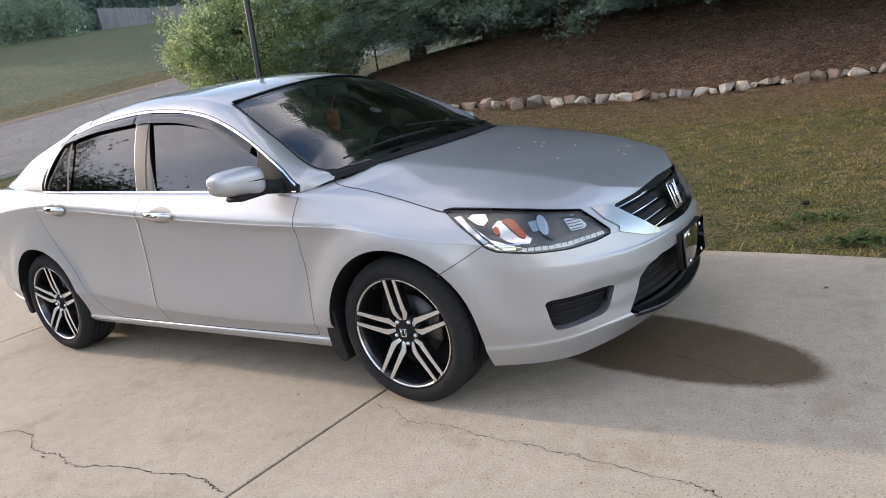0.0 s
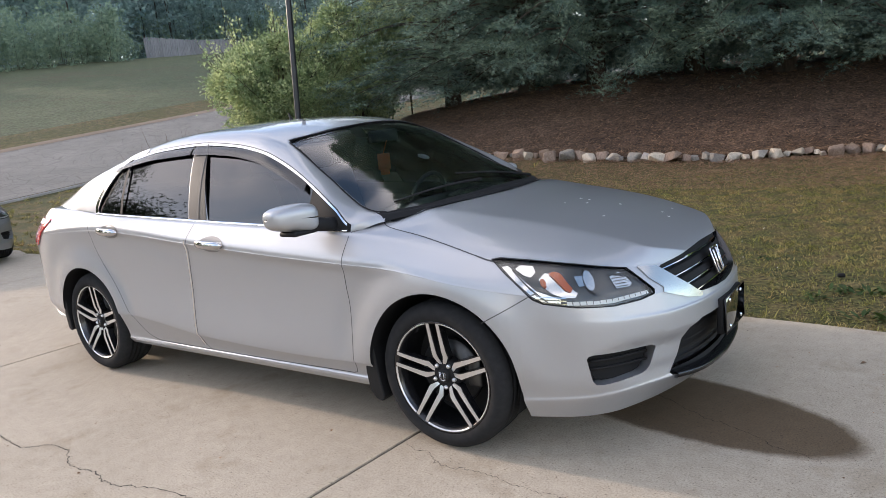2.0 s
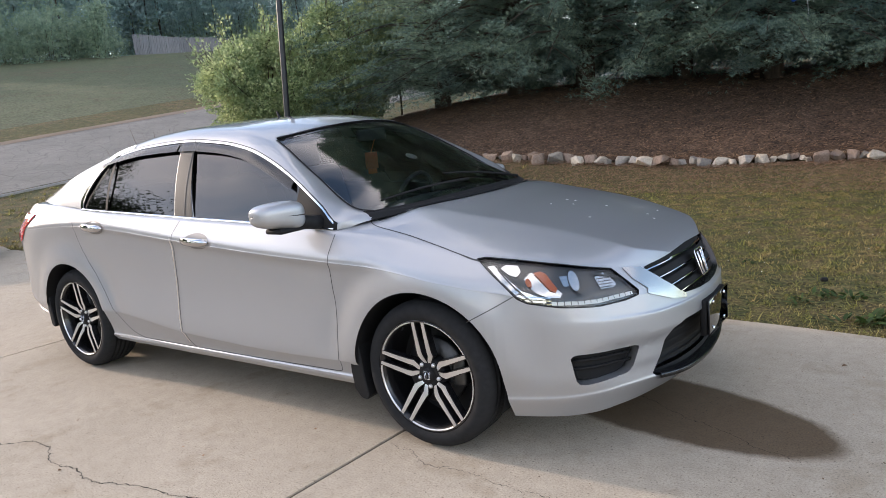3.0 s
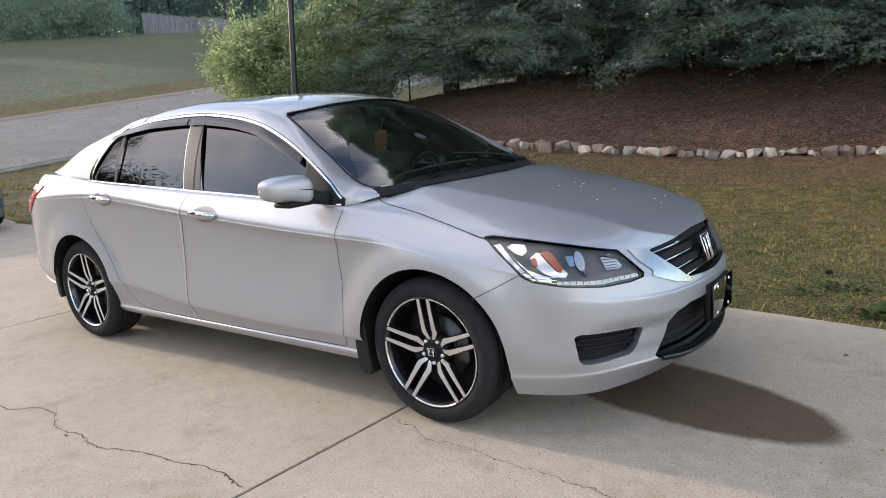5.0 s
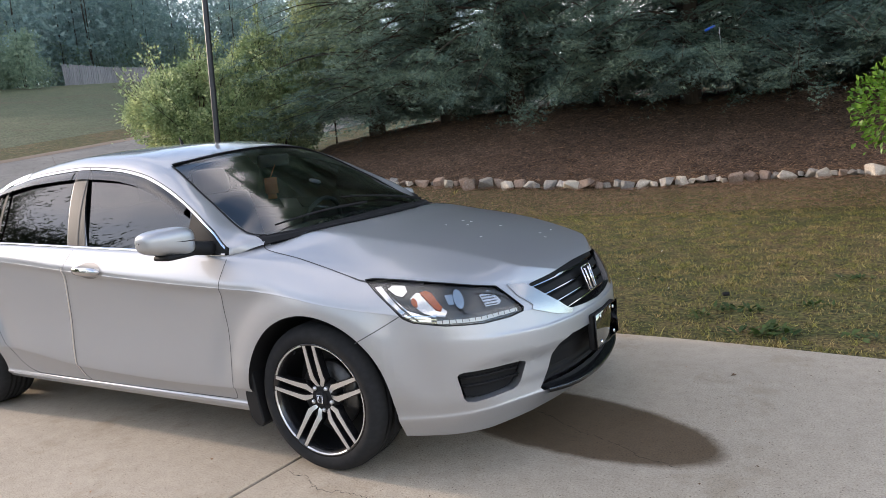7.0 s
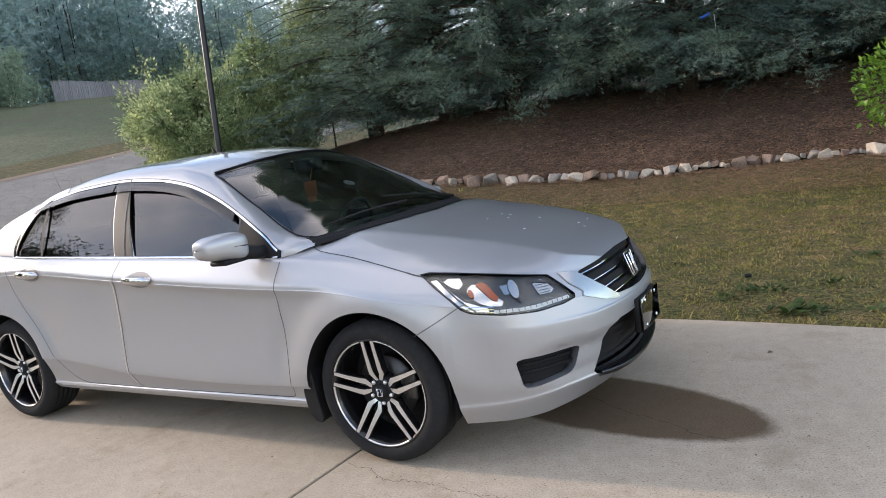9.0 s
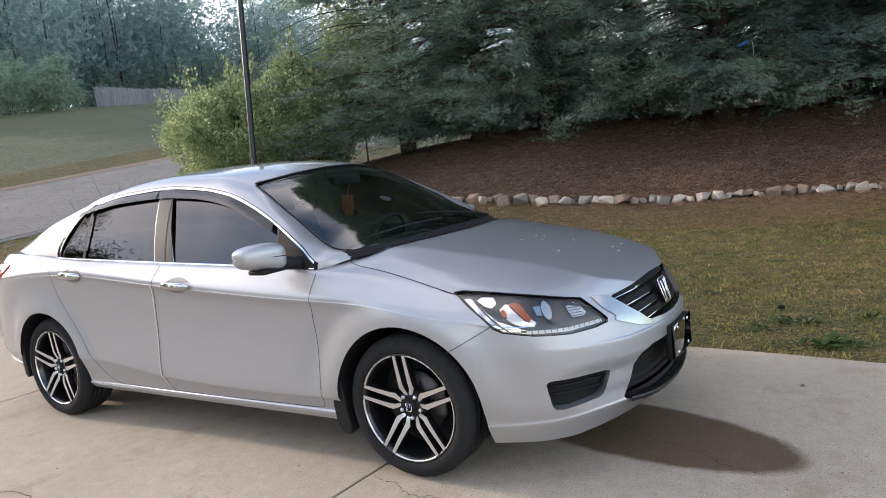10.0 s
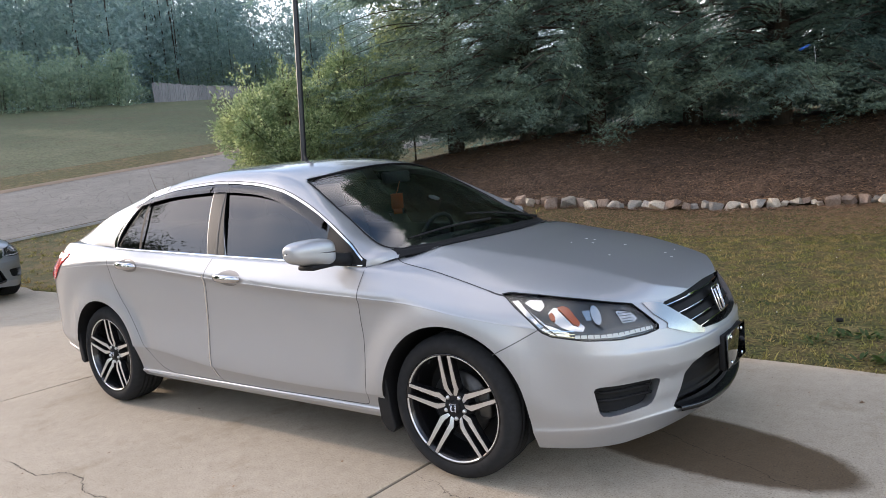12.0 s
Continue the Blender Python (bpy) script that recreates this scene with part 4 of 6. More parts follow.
# openings in the greenhouse
base_x = curve([(0, 1.28), (0.2, 1.26), (0.42, 1.2), (0.6, 1.12), (0.735, 1.03)])
REAR_WIN = [(-1.205, 1.03), (-0.275, 0.994), (-0.355, 1.31), (-0.372, 1.393), (-0.6, 1.386), (-0.85, 1.368), (-0.98, 1.345), (-1.06, 1.31), (-1.12, 1.255), (-1.17, 1.19), (-1.21, 1.115), (-1.222, 1.06)]
FRONT_WIN = [(-0.10, 0.982), (0.905, 0.945), (0.825, 1.045), (0.63, 1.155), (0.43, 1.248), (0.225, 1.318), (-0.03, 1.366), (-0.262, 1.392), (-0.24, 1.31)]
SCREEN = [(1.268, 0.0), (1.248, 0.18), (1.195, 0.38), (1.115, 0.565), (1.035, 0.67), (0.985, 0.70), (0.93, 0.706), (0.65, 0.657), (0.34, 0.58), (0.31, 0.567), (0.36, 0.40), (0.405, 0.2), (0.42, 0.0)]
BACK = [(-1.93, 0.0), (-1.91, 0.3), (-1.86, 0.47), (-1.78, 0.55), (-1.5, 0.55), (-1.16, 0.50), (-1.13, 0.3), (-1.12, 0.0)]
mir = lambda p: p + [(a, -b) for a, b in p[::-1] if b]
pierce(roof_mesh, mir(SCREEN), UPWARD, 0.95)
pierce(roof_mesh, mir(BACK), UPWARD, 0.95)
for ax in ASIDE:
    pierce(roof_mesh, REAR_WIN, ax, 0.4)
    pierce(roof_mesh, FRONT_WIN, ax, 0.4)
roof_mesh.materials.append(M_BLACK)
roof = new("roof", roof_mesh)
for p in roof_mesh.polygons:
    p.use_smooth = True
for p in roof_mesh.polygons:                             # the foot of the screen is black, not body colour
    if 0.985 < p.center.x < float(base_x(abs(p.center.y))) + 0.004 and abs(p.center.y) < 0.72:
        p.material_index = 1
roof_mesh.set_sharp_from_angle(angle=radians(40))
so = roof.modifiers.new("thick", "SOLIDIFY")
so.thickness, so.offset, so.material_offset_rim = 0.009, -1, 1
roof.parent = car


def skin(xs, lo, hi, inset, sign, n=12, flatten=0.0):
    """A sheet that follows the side of the greenhouse between two heights of it (0 belt, 1 rail)."""
    out = []
    for x in xs:
        s = g_section(x, 40, 1, 1)[:41]
        row = []
        for t in np.linspace(lo(x), hi(x), n):
            i = min(int(t * 40), 39)
            q = s[i] + (s[i + 1] - s[i]) * (t * 40 - i) - np.array((0, 0.018, 0.006)) * flatten * 4 * t * (1 - t) * min(1, np.linalg.norm(s[-1] - s[0]) * 3)
            row.append((q[0], sign * (q[1] - inset), q[2] + inset * 0.4))
        out.append(row)
    return np.array(out)


one = lambda k: (lambda x: k)
for s in (-1, 1):
    part("side_window", grid_bm(skin(np.linspace(-0.36, 0.92, 50), one(0.02), one(0.99), 0.003, s, flatten=0.6)), M_TINT, car, "dark tinted glass")
    part("side_window", grid_bm(skin(np.linspace(-1.24, -0.24, 40), one(0.02), one(0.99), 0.003, s, flatten=0.6)), M_TINT, car, "dark tinted glass")
    # pillar covers and the quarter bar
    part("pillar_trim", grid_bm(np.array([[q for q in skin([-0.262 - 0.11 * t], one(t), one(min(1, t + 0.001)), -0.004, s, 2)[0][:1]]
                                           + [q for q in skin([-0.192 - 0.065 * t], one(t), one(min(1, t + 0.001)), -0.006, s, 2)[0][:1]]
                                           + [q for q in skin([-0.108 - 0.15 * t], one(t), one(min(1, t + 0.001)), -0.004, s, 2)[0][:1]] for t in np.linspace(0.0, 0.97, 20)])),
         M_PILLAR, car, "satin grey pillar cover")
    part("pillar_gap", grid_bm(np.array([[q for q in skin([-0.187 - 0.075 * t], one(t), one(min(1, t + 0.001)), -0.008, s, 2)[0][:1]]
                                          + [q for q in skin([-0.178 - 0.075 * t], one(t), one(min(1, t + 0.001)), -0.008, s, 2)[0][:1]] for t in np.linspace(0.0, 0.99, 20)])), M_SEAM, car)
    part("quarter_bar", grid_bm(np.array([[q for q in skin([-0.945 - 0.06 * t - d], one(t), one(min(1, t + 0.001)), -0.003, s, 2)[0][:1]][0:1] + [q for q in skin([-0.945 - 0.06 * t + d], one(t), one(min(1, t + 0.001)), -0.003, s, 2)[0][:1]]
                                           for t in np.linspace(0.0, 0.97, 14) for d in (0.011,)])), M_BLACK, car)
    # mirror sail
    part("mirror_sail", grid_bm(skin(np.linspace(0.665, 0.925, 16), one(0.0), one(0.985), -0.002, s)), M_BLACK, car, "black corner panel")
    # chrome belt strip and chrome window surround
    part("belt_moulding", grid_bm(np.array([[(x, s * (float(g_belt_y(x)) + d), float(g_belt_z(x)) + h) for d, h in ((0.004, 0.008), (0.012, 0.010), (0.013, 0.016), (0.008, 0.021), (0.0, 0.023))] for x in np.linspace(-1.215, 0.915, 60)])), M_CHROME, car, "bright chrome strip")
    edge = [(-1.215, 1.03), (-1.232, 1.07), (-1.22, 1.12), (-1.18, 1.195), (-1.13, 1.262), (-1.068, 1.32), (-0.985, 1.356), (-0.85, 1.38), (-0.6, 1.398), (-0.36, 1.406), (-0.03, 1.378), (0.227, 1.33), (0.433, 1.26), (0.635, 1.167), (0.83, 1.056), (0.915, 0.955)]
    line = [(a, s * 0.7, b) for a, b in edge[:8]]
    part("window_surround", ribbon(line, (0, -s, 0), 0.028, 0.007, GREEN, 60, 0.5), M_CHROME, car, "bright chrome strip")
    band = lambda a, b, lift: np.concatenate([skin([x], one(1 - a / max(0.06, float(g_rail_z(x) - g_belt_z(x)))), one(1 - b / max(0.06, float(g_rail_z(x) - g_belt_z(x)))), -lift, s, 4) for x in np.linspace(-0.98, 0.905, 90)])
    part("window_surround", grid_bm(band(0.015, 0.004, 0.007)), M_CHROME, car, "bright chrome strip")
    part("roof_gap", grid_bm(band(0.004, 0.0, 0.005)), M_SEAM, car)
    # smoked rain visors
    for a, b in ((-0.37, 0.62), (-1.14, -0.385)):
        xs = np.linspace(a, b, 36)
        fade = lambda x, a=a, b=b: 0.105 + 0.10 * max(0, (x - 0.2)) if b > 0 else 0.105
        rows = np.array([[tuple(q) for q in skin([x], one(max(0.3, 0.945 - fade(x) * (1 + 0.6 * max(0, x)))), one(0.945), -0.001, s, 5)[0]] for x in xs])
        for j, k in enumerate((0.013, 0.0125, 0.011, 0.008, 0.004)):
            rows[:, j, 1] += s * k
        part("rain_visor", grid_bm(rows), M_VISOR, car, "smoked plastic rain guard")

# windscreen and back glass
def roof_sheet(xs, ys, drop):
    out = []
    for x in xs:
        s = g_section(x)
        o = np.argsort(s[:, 1])
        out.append([(x, y, float(np.interp(abs(y), s[o, 1], s[o, 2])) - drop) for y in ys(x)])
    return np.array(out)


part("windscreen", grid_bm(roof_sheet(np.linspace(0.27, 1.262, 60), lambda x: np.linspace(-1, 1, 41) * max(0.02, min(float(g_edge_y(x)) - 0.005, 0.70)), 0.010)), M_GLASS, car, "raked windscreen glass")
part("back_glass", grid_bm(roof_sheet(np.linspace(-1.96, -1.08, 40), lambda x: np.linspace(-1, 1, 31) * max(0.02, float(g_edge_y(x)) - 0.01), 0.010)), M_TINT, car, "dark tinted glass")
# black frit border of the screen
for s in (-1, 1):
    line = [(a, s * b, 1.6) for a, b in ((1.02, 0.685), (0.93, 0.712), (0.65, 0.663), (0.33, 0.585))]
    part("screen_seal", ribbon(line, (0, 0, -1), 0.011, 0.003, GREEN, 50, 0.4), M_BLACK, car)
part("screen_seal", ribbon([(0.31, -0.565, 1.7), (0.375, -0.4, 1.7), (0.415, -0.2, 1.7), (0.428, 0, 1.7), (0.415, 0.2, 1.7), (0.375, 0.4, 1.7), (0.31, 0.565, 1.7)], (0, 0, -1), 0.009, 0.002, GREEN, 60, 0.2), M_BLACK, car)
# cowl panel at the foot of the screen
rows = []
for t in np.linspace(-1, 1, 41):
    y = 0.70 * t
    xe = float(base_x(abs(y))) + 0.016
    hi = on_body((xe, y, 2), (0, 0, -1), 0.005)
    lo = on_body((xe - 0.052, y * 0.985, 2), (0, 0, -1), 0.004, GREEN)
    mid = (hi + lo) / 2 + Vector((0, 0, -0.012))
    rows.append([tuple(lo), tuple(mid), tuple(hi + Vector((-0.012, 0, -0.006))), tuple(hi)])
part("cowl_panel", grid_bm(np.array(rows)), M_BLACK, car, "matt black vent panel below the windscreen")
# wipers
for ya, yb, x0 in ((0.42, -0.18, 1.10), (-0.10, -0.62, 1.06)):
    a, b = Vector((x0 + 0.12 - abs(ya) * 0.15, ya, 1.075)), Vector((x0 - 0.03 - abs(yb) * 0.02, yb, 1.09))
    lo = on_body(a + Vector((0, 0, 0.4)), (0, 0, -1), 0.016, GREEN)
    hi = on_body(b + Vector((0, 0, 0.4)), (0, 0, -1), 0.016, GREEN)
    w = part("wiper", tube_bm([lo + (hi - lo) * t + Vector((0, 0, 0.012 * math.sin(t * 3.1))) for t in np.linspace(0, 1, 8)], [0.008, 0.007, 0.007, 0.006, 0.006, 0.005, 0.005, 0.004], 6), M_BLACK, car, "black wiper arm and blade")
# roof aerial
part("aerial", tube_bm([(-0.26, 0, 1.475), (-0.27, 0, 1.50), (-0.285, 0, 1.53)], [0.016, 0.009, 0.004], 8), M_BLACK, car)

# ---- cabin furniture ----
def seat(x, y, w=0.52):
    bm = box_bm((0.50, w, 0.16), (x + 0.06, y, 0.58), 0.05)
    box_bm((0.14, w, 0.60), (x - 0.24, y, 0.86), 0.06, 3, Matrix.Rotation(radians(-18), 3, "Y"), bm)
    box_bm((0.09, 0.26, 0.17), (x - 0.365, y, 1.235), 0.04, 3, Matrix.Rotation(radians(-12), 3, "Y"), bm)
    return part("seat", bm, M_SEAT, car, "dark grey cloth seat")


for y in (-0.36, 0.36):
    seat(-0.10, y)
bm = box_bm((0.50, 1.28, 0.16), (-0.95, 0, 0.58), 0.05)
box_bm((0.14, 1.28, 0.58), (-1.22, 0, 0.84), 0.06, 3, Matrix.Rotation(radians(-20), 3, "Y"), bm)
part("rear_bench", bm, M_SEAT, car, "dark grey cloth seat")
rows = []
for t in np.linspace(-1, 1, 25):
    y = 0.72 * t
    c = 0.20 * (1 - t * t)
    rows.append([(0.72 + c * 0.2, y, 0.55), (0.60 + c * 0.2, y, 0.80), (0.60 + c * 0.2, y, 0.90), (0.66 + c * 0.3, y, 0.955), (0.80 + c * 0.6, y, 0.965), (0.93 + c, y, 0.955)])
part("dashboard", grid_bm(np.array(rows)), M_CABIN, car, "dark dashboard")
bm = bmesh.new()
ring = [(0.46 + 0.055 * math.sin(a), 0.36 + 0.18 * math.cos(a), 0.90 + 0.175 * math.sin(a)) for a in np.linspace(0, 2 * math.pi, 40)]
tube_bm(ring, [0.014] * 40, 8, bm)
tube_bm([(0.47, 0.20, 0.90), (0.49, 0.36, 0.885), (0.47, 0.52, 0.90)], [0.014, 0.05, 0.014], 8, bm)
tube_bm([(0.49, 0.36, 0.885), (0.66, 0.36, 0.84)], [0.04, 0.03], 8, bm)
part("steering_wheel", bm, M_CABIN, car)
bm = box_bm((0.03, 0.24, 0.07), (0.47, 0.0, 1.335), 0.012)
part("rear_view_mirror", bm, M_CABIN, car)
tag = Matrix.Rotation(radians(-50), 3, "Z")
bm = box_bm((0.004, 0.066, 0.085), (0.66, -0.24, 1.205), 0.0015, 1, tag)
box_bm((0.004, 0.048, 0.028), (0.66, -0.24, 1.148), 0.0015, 1, tag, bm)
tube_bm([(0.66, -0.24, 1.245), (0.60, -0.13, 1.31)], [0.002, 0.002], 5, bm)
part("hang_tag", bm, M_ORANGE, car, "orange card hanging from the rear-view mirror")
# small pale disc, tilted, behind the windscreen
bm = lathe([(0.0, 0.0), (0.034, 0.0), (0.036, 0.004), (0.0, 0.006)], 24, "z")
bmesh.ops.transform(bm, matrix=Matrix.Translation((0.62, 0.16, 1.19)) @ Matrix.Rotation(radians(25), 4, "Y"), verts=bm.verts[:])
part("screen_sticker", bm, M_WHITE, car, "pale round disc behind the windscreen")

# ---- lamps, grille and trim ----
def ellipse(ca, cz, ra, rz, n=20):
    return [(ca + ra * math.cos(t), cz + rz * math.sin(t)) for t in np.linspace(0, 2 * math.pi, n, endpoint=False)]


for ax in (DIAG, DIAG_R):
    lamp = part("headlight", patch(LAMP, ax, 2.6, -0.002, 0.03), M_LENS, car, "clear lens over a grey housing")
    lamp.visible_shadow = False
    part("bezel", patch(LAMP, ax, 2.6, -0.015, 0.03), M_LAMP_GREY, lamp)
    part("side_reflector", patch([(-0.622, 0.803), (-0.646, 0.806), (-0.675, 0.768), (-0.72, 0.714), (-0.80, 0.678), (-0.80, 0.662), (-0.735, 0.669), (-0.70, 0.692), (-0.655, 0.752)], ax, 2.6, -0.0105, 0.03), M_REFLECT, lamp, "bright chrome reflector")
    part("upper_reflector", patch([(-0.668, 0.795), (-0.69, 0.806), (-0.735, 0.802), (-0.738, 0.780), (-0.716, 0.764), (-0.692, 0.772)], ax, 2.6, -0.0105, 0.03), M_REFLECT, lamp, "bright chrome reflector")
    part("signal_reflector", patch([(-0.742, 0.757), (-0.77, 0.776), (-0.80, 0.770), (-0.868, 0.70), (-0.855, 0.682), (-0.81, 0.686), (-0.775, 0.702), (-0.748, 0.73)], ax, 2.6, -0.0125, 0.03), M_REFLECT, lamp, "bright chrome bowl")
    part("signal_bulb", patch(ellipse(-0.753, 0.741, 0.0105, 0.015), ax, 2.6, -0.0055, 0.03), M_AMBER, lamp, "amber reflector")
    part("signal_bulb", patch([(-0.782, 0.772), (-0.806, 0.777), (-0.826, 0.768), (-0.838, 0.742), (-0.852, 0.716), (-0.842, 0.704), (-0.824, 0.712), (-0.806, 0.738), (-0.794, 0.756)], ax, 2.6, -0.0055, 0.03), M_AMBER, lamp, "amber reflector")
    part("inner_reflector", patch([(-0.873, 0.757), (-0.906, 0.757), (-0.903, 0.722), (-0.88, 0.722)], ax, 2.6, -0.0105, 0.03), M_REFLECT, lamp, "bright chrome reflector")
    part("projector", patch(ellipse(-0.924, 0.736, 0.020, 0.034, 28), ax, 2.6, -0.0055, 0.03), M_REFLECT, lamp, "round chrome projector ring")
    part("projector_glass", patch(ellipse(-0.925, 0.736, 0.0165, 0.030, 28), ax, 2.6, -0.0068, 0.03), M_LAMP_GREY, lamp)
    part("beam_reflector", patch([(-1.015, 0.738), (-1.03, 0.742), (-1.06, 0.748), (-1.085, 0.728), (-1.105, 0.702), (-1.09, 0.692), (-1.03, 0.695)], ax, 2.6, -0.0105, 0.03), M_REFLECT, lamp, "bright chrome reflector")
    part("light_strip", patch([(-0.82, 0.655), (-0.82, 0.668), (-1.0, 0.662), (-1.16, 0.664), (-1.165, 0.652), (-1.0, 0.645)], ax, 2.6, -0.0068, 0.03), M_WHITE, lamp, "pale strip of small lamps")
    for k in range(5):
        a = -0.655 - 0.013 * k
        part("facet_rib", patch([(a, 0.79 - 0.022 * k), (a - 0.045, 0.715 - 0.012 * k), (a - 0.048, 0.718 - 0.012 * k), (a - 0.004, 0.792 - 0.022 * k)], ax, 2.6, -0.0078, 0.05), M_LAMP_GREY, lamp)
    for k in range(4):
        z = 0.700 + 0.010 * k
        part("facet_rib", patch([(-1.03 + 0.003 * k, z), (-1.085, z - 0.003), (-1.085, z - 0.0012), (-1.03 + 0.003 * k, z + 0.0018)], ax, 2.6, -0.0078, 0.05), M_LAMP_GREY, lamp)
    part("divider", patch([(-0.91, 0.775), (-0.914, 0.705), (-0.938, 0.678), (-0.942, 0.681), (-0.921, 0.708), (-0.917, 0.776)], ax, 2.6, -0.0074, 0.04), M_BLACK, lamp)
    part("upper_bar", patch([(-1.0, 0.748), (-1.09, 0.728), (-1.135, 0.708), (-1.14, 0.713), (-1.09, 0.736), (-1.0, 0.754)], ax, 2.6, -0.0068, 0.04), M_LAMP_GREY, lamp)
    for k in range(13):
        a = -0.84 - 0.026 * k
        part("strip_rib", patch([(a, 0.652), (a - 0.003, 0.652), (a - 0.003, 0.668), (a, 0.668)], ax, 2.6, -0.0055, 0.05), M_LAMP_GREY, lamp)
    for k in range(3):
        z = 0.668 + 0.012 * k
        part("lens_rib", patch([(-0.715 + 0.008 * k, z), (-0.82, z - 0.010), (-0.82, z - 0.007), (-0.712 + 0.008 * k, z + 0.004)], ax, 2.6, -0.0055, 0.05), M_CHROME, lamp)
    rim = dense(LAMP)
    rim.append(rim[0])
    edge3 = [ax[0] * a + ax[1] * b + ax[2] * 2.2 for a, b in rim]
    part("lamp_seal", ribbon(edge3, -ax[2], 0.003, 0.0015, None, len(edge3), 0.2), M_BLACK, lamp)
    part("housing", pocket_wall(LAMP, ax, 0.06), M_LAMP_GREY, lamp)
    fog = part("fog_cover", patch([(a + (0.006 if a > -1 else -0.006) * -1, b) for a, b in FOG], ax, 2.6, -0.045, 0.03), M_BLACK, car, "black plastic blank in the bumper")
    part("fog_surround", pocket_wall(FOG, ax, 0.065), M_PAINT, fog, "silver painted edge")
    for z in (0.425, 0.392):
        part("louvre", patch([(-0.885, z), (-1.155, z - 0.004), (-1.148, z - 0.014), (-0.888, z - 0.012)], ax, 2.6, -0.036, 0.04, thick=0.006), M_BLACK, fog)
for s in (-1, 1):
    part("grille_wing", patch([(s * a, b) for a, b in WING], "x", 3.0, 0.004, 0.02), M_WING, car, "bright chrome wing beside the grille")
grille = part("grille", patch(both([(a * 0.985, 0.68 + (b - 0.68) * 0.97) for a, b in GRILLE]), "x", 3.0, -0.05, 0.04), M_BLACK, car, "black grille with horizontal chrome-edged bars")
part("grille_surround", pocket_wall(both(GRILLE), AHEAD, 0.07), M_GLOSS, grille)
for z, w in ((0.735, 0.40), (0.695, 0.37), (0.655, 0.325), (0.615, 0.28)):
    line = [(2.4, y, z + 0.012 * (1 - (y / w) ** 2)) for y in np.linspace(-w, w, 9)]
    part("grille_bar", ribbon(line, (-1, 0, 0), 0.027, -0.022, None, 40, 0.2), M_BLACK, grille)
    line = [(2.4, y, z - 0.014 + 0.012 * (1 - (y / w) ** 2)) for y in np.linspace(-w, w, 9)]
    part("bar_edge", ribbon(line, (-1, 0, 0), 0.0036, -0.016, None, 40, 0.2), M_HANDLE, grille, "thin chrome edge")
ex = on_body((3, 0, 0.672), (-1, 0, 0), 0).x + 0.002
bm = bmesh.new()
frame_line = [(-0.052, 0.05), (-0.044, -0.046), (-0.03, -0.054), (0.03, -0.054), (0.044, -0.046), (0.052, 0.05), (0.04, 0.056), (-0.04, 0.056), (-0.052, 0.05), (-0.044, -0.046)]
tube_bm([(ex + 0.006 - 0.30 * b, a, 0.672 + b) for a, b in frame_line], [0.0040] * len(frame_line), 6, bm)
for s in (-1, 1):
    tube_bm([(ex + 0.008 - 0.30 * 0.046, s * 0.026, 0.718), (ex + 0.008, s * 0.018, 0.672), (ex + 0.008 + 0.30 * 0.046, s * 0.022, 0.626)], [0.0068, 0.0058, 0.0068], 8, bm)
part("emblem", bm, M_CHROME, grille, "chrome badge")
part("badge_base", box_bm((0.010, 0.092, 0.100), (ex - 0.002, 0, 0.672), 0.004, 2, Matrix.Rotation(radians(-16.5), 3, "Y")), M_BLACK, grille, "black base of the badge")
mouth = part("lower_grille", patch(both([(a * 0.99, b) for a, b in MOUTH]), "x", 3.0, -0.055, 0.04), M_BLACK, car, "black lower bumper opening with dark mesh")
part("mouth_surround", pocket_wall(both(MOUTH), AHEAD, 0.075), M_BLACK, mouth)
for k in range(6):
    z = 0.305 + k * 0.032
    w = 0.44 - max(0, z - 0.33) * 0.55
    part("mesh_bar", ribbon([(2.5, y, z) for y in np.linspace(-w, w, 7)], (-1, 0, 0), 0.007, -0.042, None, 24, 0.3), M_BLACK, mouth)
lip = [(2.5, y, 0.262 + 0.04 * (abs(y) / 0.5) ** 2.2) for y in np.linspace(-0.455, 0.455, 15)]
hits = [on_body(p, (-1, 0, 0), 0.0) for p in lip]
bm = bmesh.new()
ring = []
for h in hits:
    f = 1 - min(1, abs(h.y) / 0.5) ** 3
    ring.append([h + Vector((-0.02, 0, 0.018)), h + Vector((0.006 + 0.012 * f, 0, 0.010)), h + Vector((0.010 + 0.014 * f, 0, 0.004)), h + Vector((0.007 + 0.012 * f, 0, -0.010)), h + Vector((-0.03, 0, -0.02))])
part("bumper_lip", grid_bm(np.array([[tuple(q) for q in r] for r in ring])), M_GLOSS, car, "gloss black lip below the bumper")
# plate holder
px = 2.325
holder = part("plate_holder", box_bm((0.03, 0.305, 0.158), (px + 0.012, 0, 0.455), 0.006), M_BLACK, car, "black plate holder with a clear blank cover")
part("cover", box_bm((0.004, 0.305, 0.155), (px + 0.034, 0, 0.457), 0.001, 1), M_BLANK, holder, "mirror-bright blank plate")
bm = bmesh.new()
tube_bm([(px + 0.037, a, b) for a, b in ((-0.155, 0.38), (-0.155, 0.535), (0.155, 0.535), (0.155, 0.38), (-0.155, 0.38), (-0.155, 0.40))], [0.0035] * 6, 6, bm)
part("plate_frame", bm, M_GLOSS, holder)
for y in (-0.09, 0.09):
    for z in (0.40, 0.515):
        bm = lathe([(0.0, -0.006), (0.007, -0.005), (0.009, 0.0)], 12)
        bmesh.ops.transform(bm, matrix=Matrix.Translation((px + 0.038, y, z)) @ Matrix.Rotation(radians(90), 4, "Z"), verts=bm.verts[:])
        part("screw", bm, M_CHROME, holder)

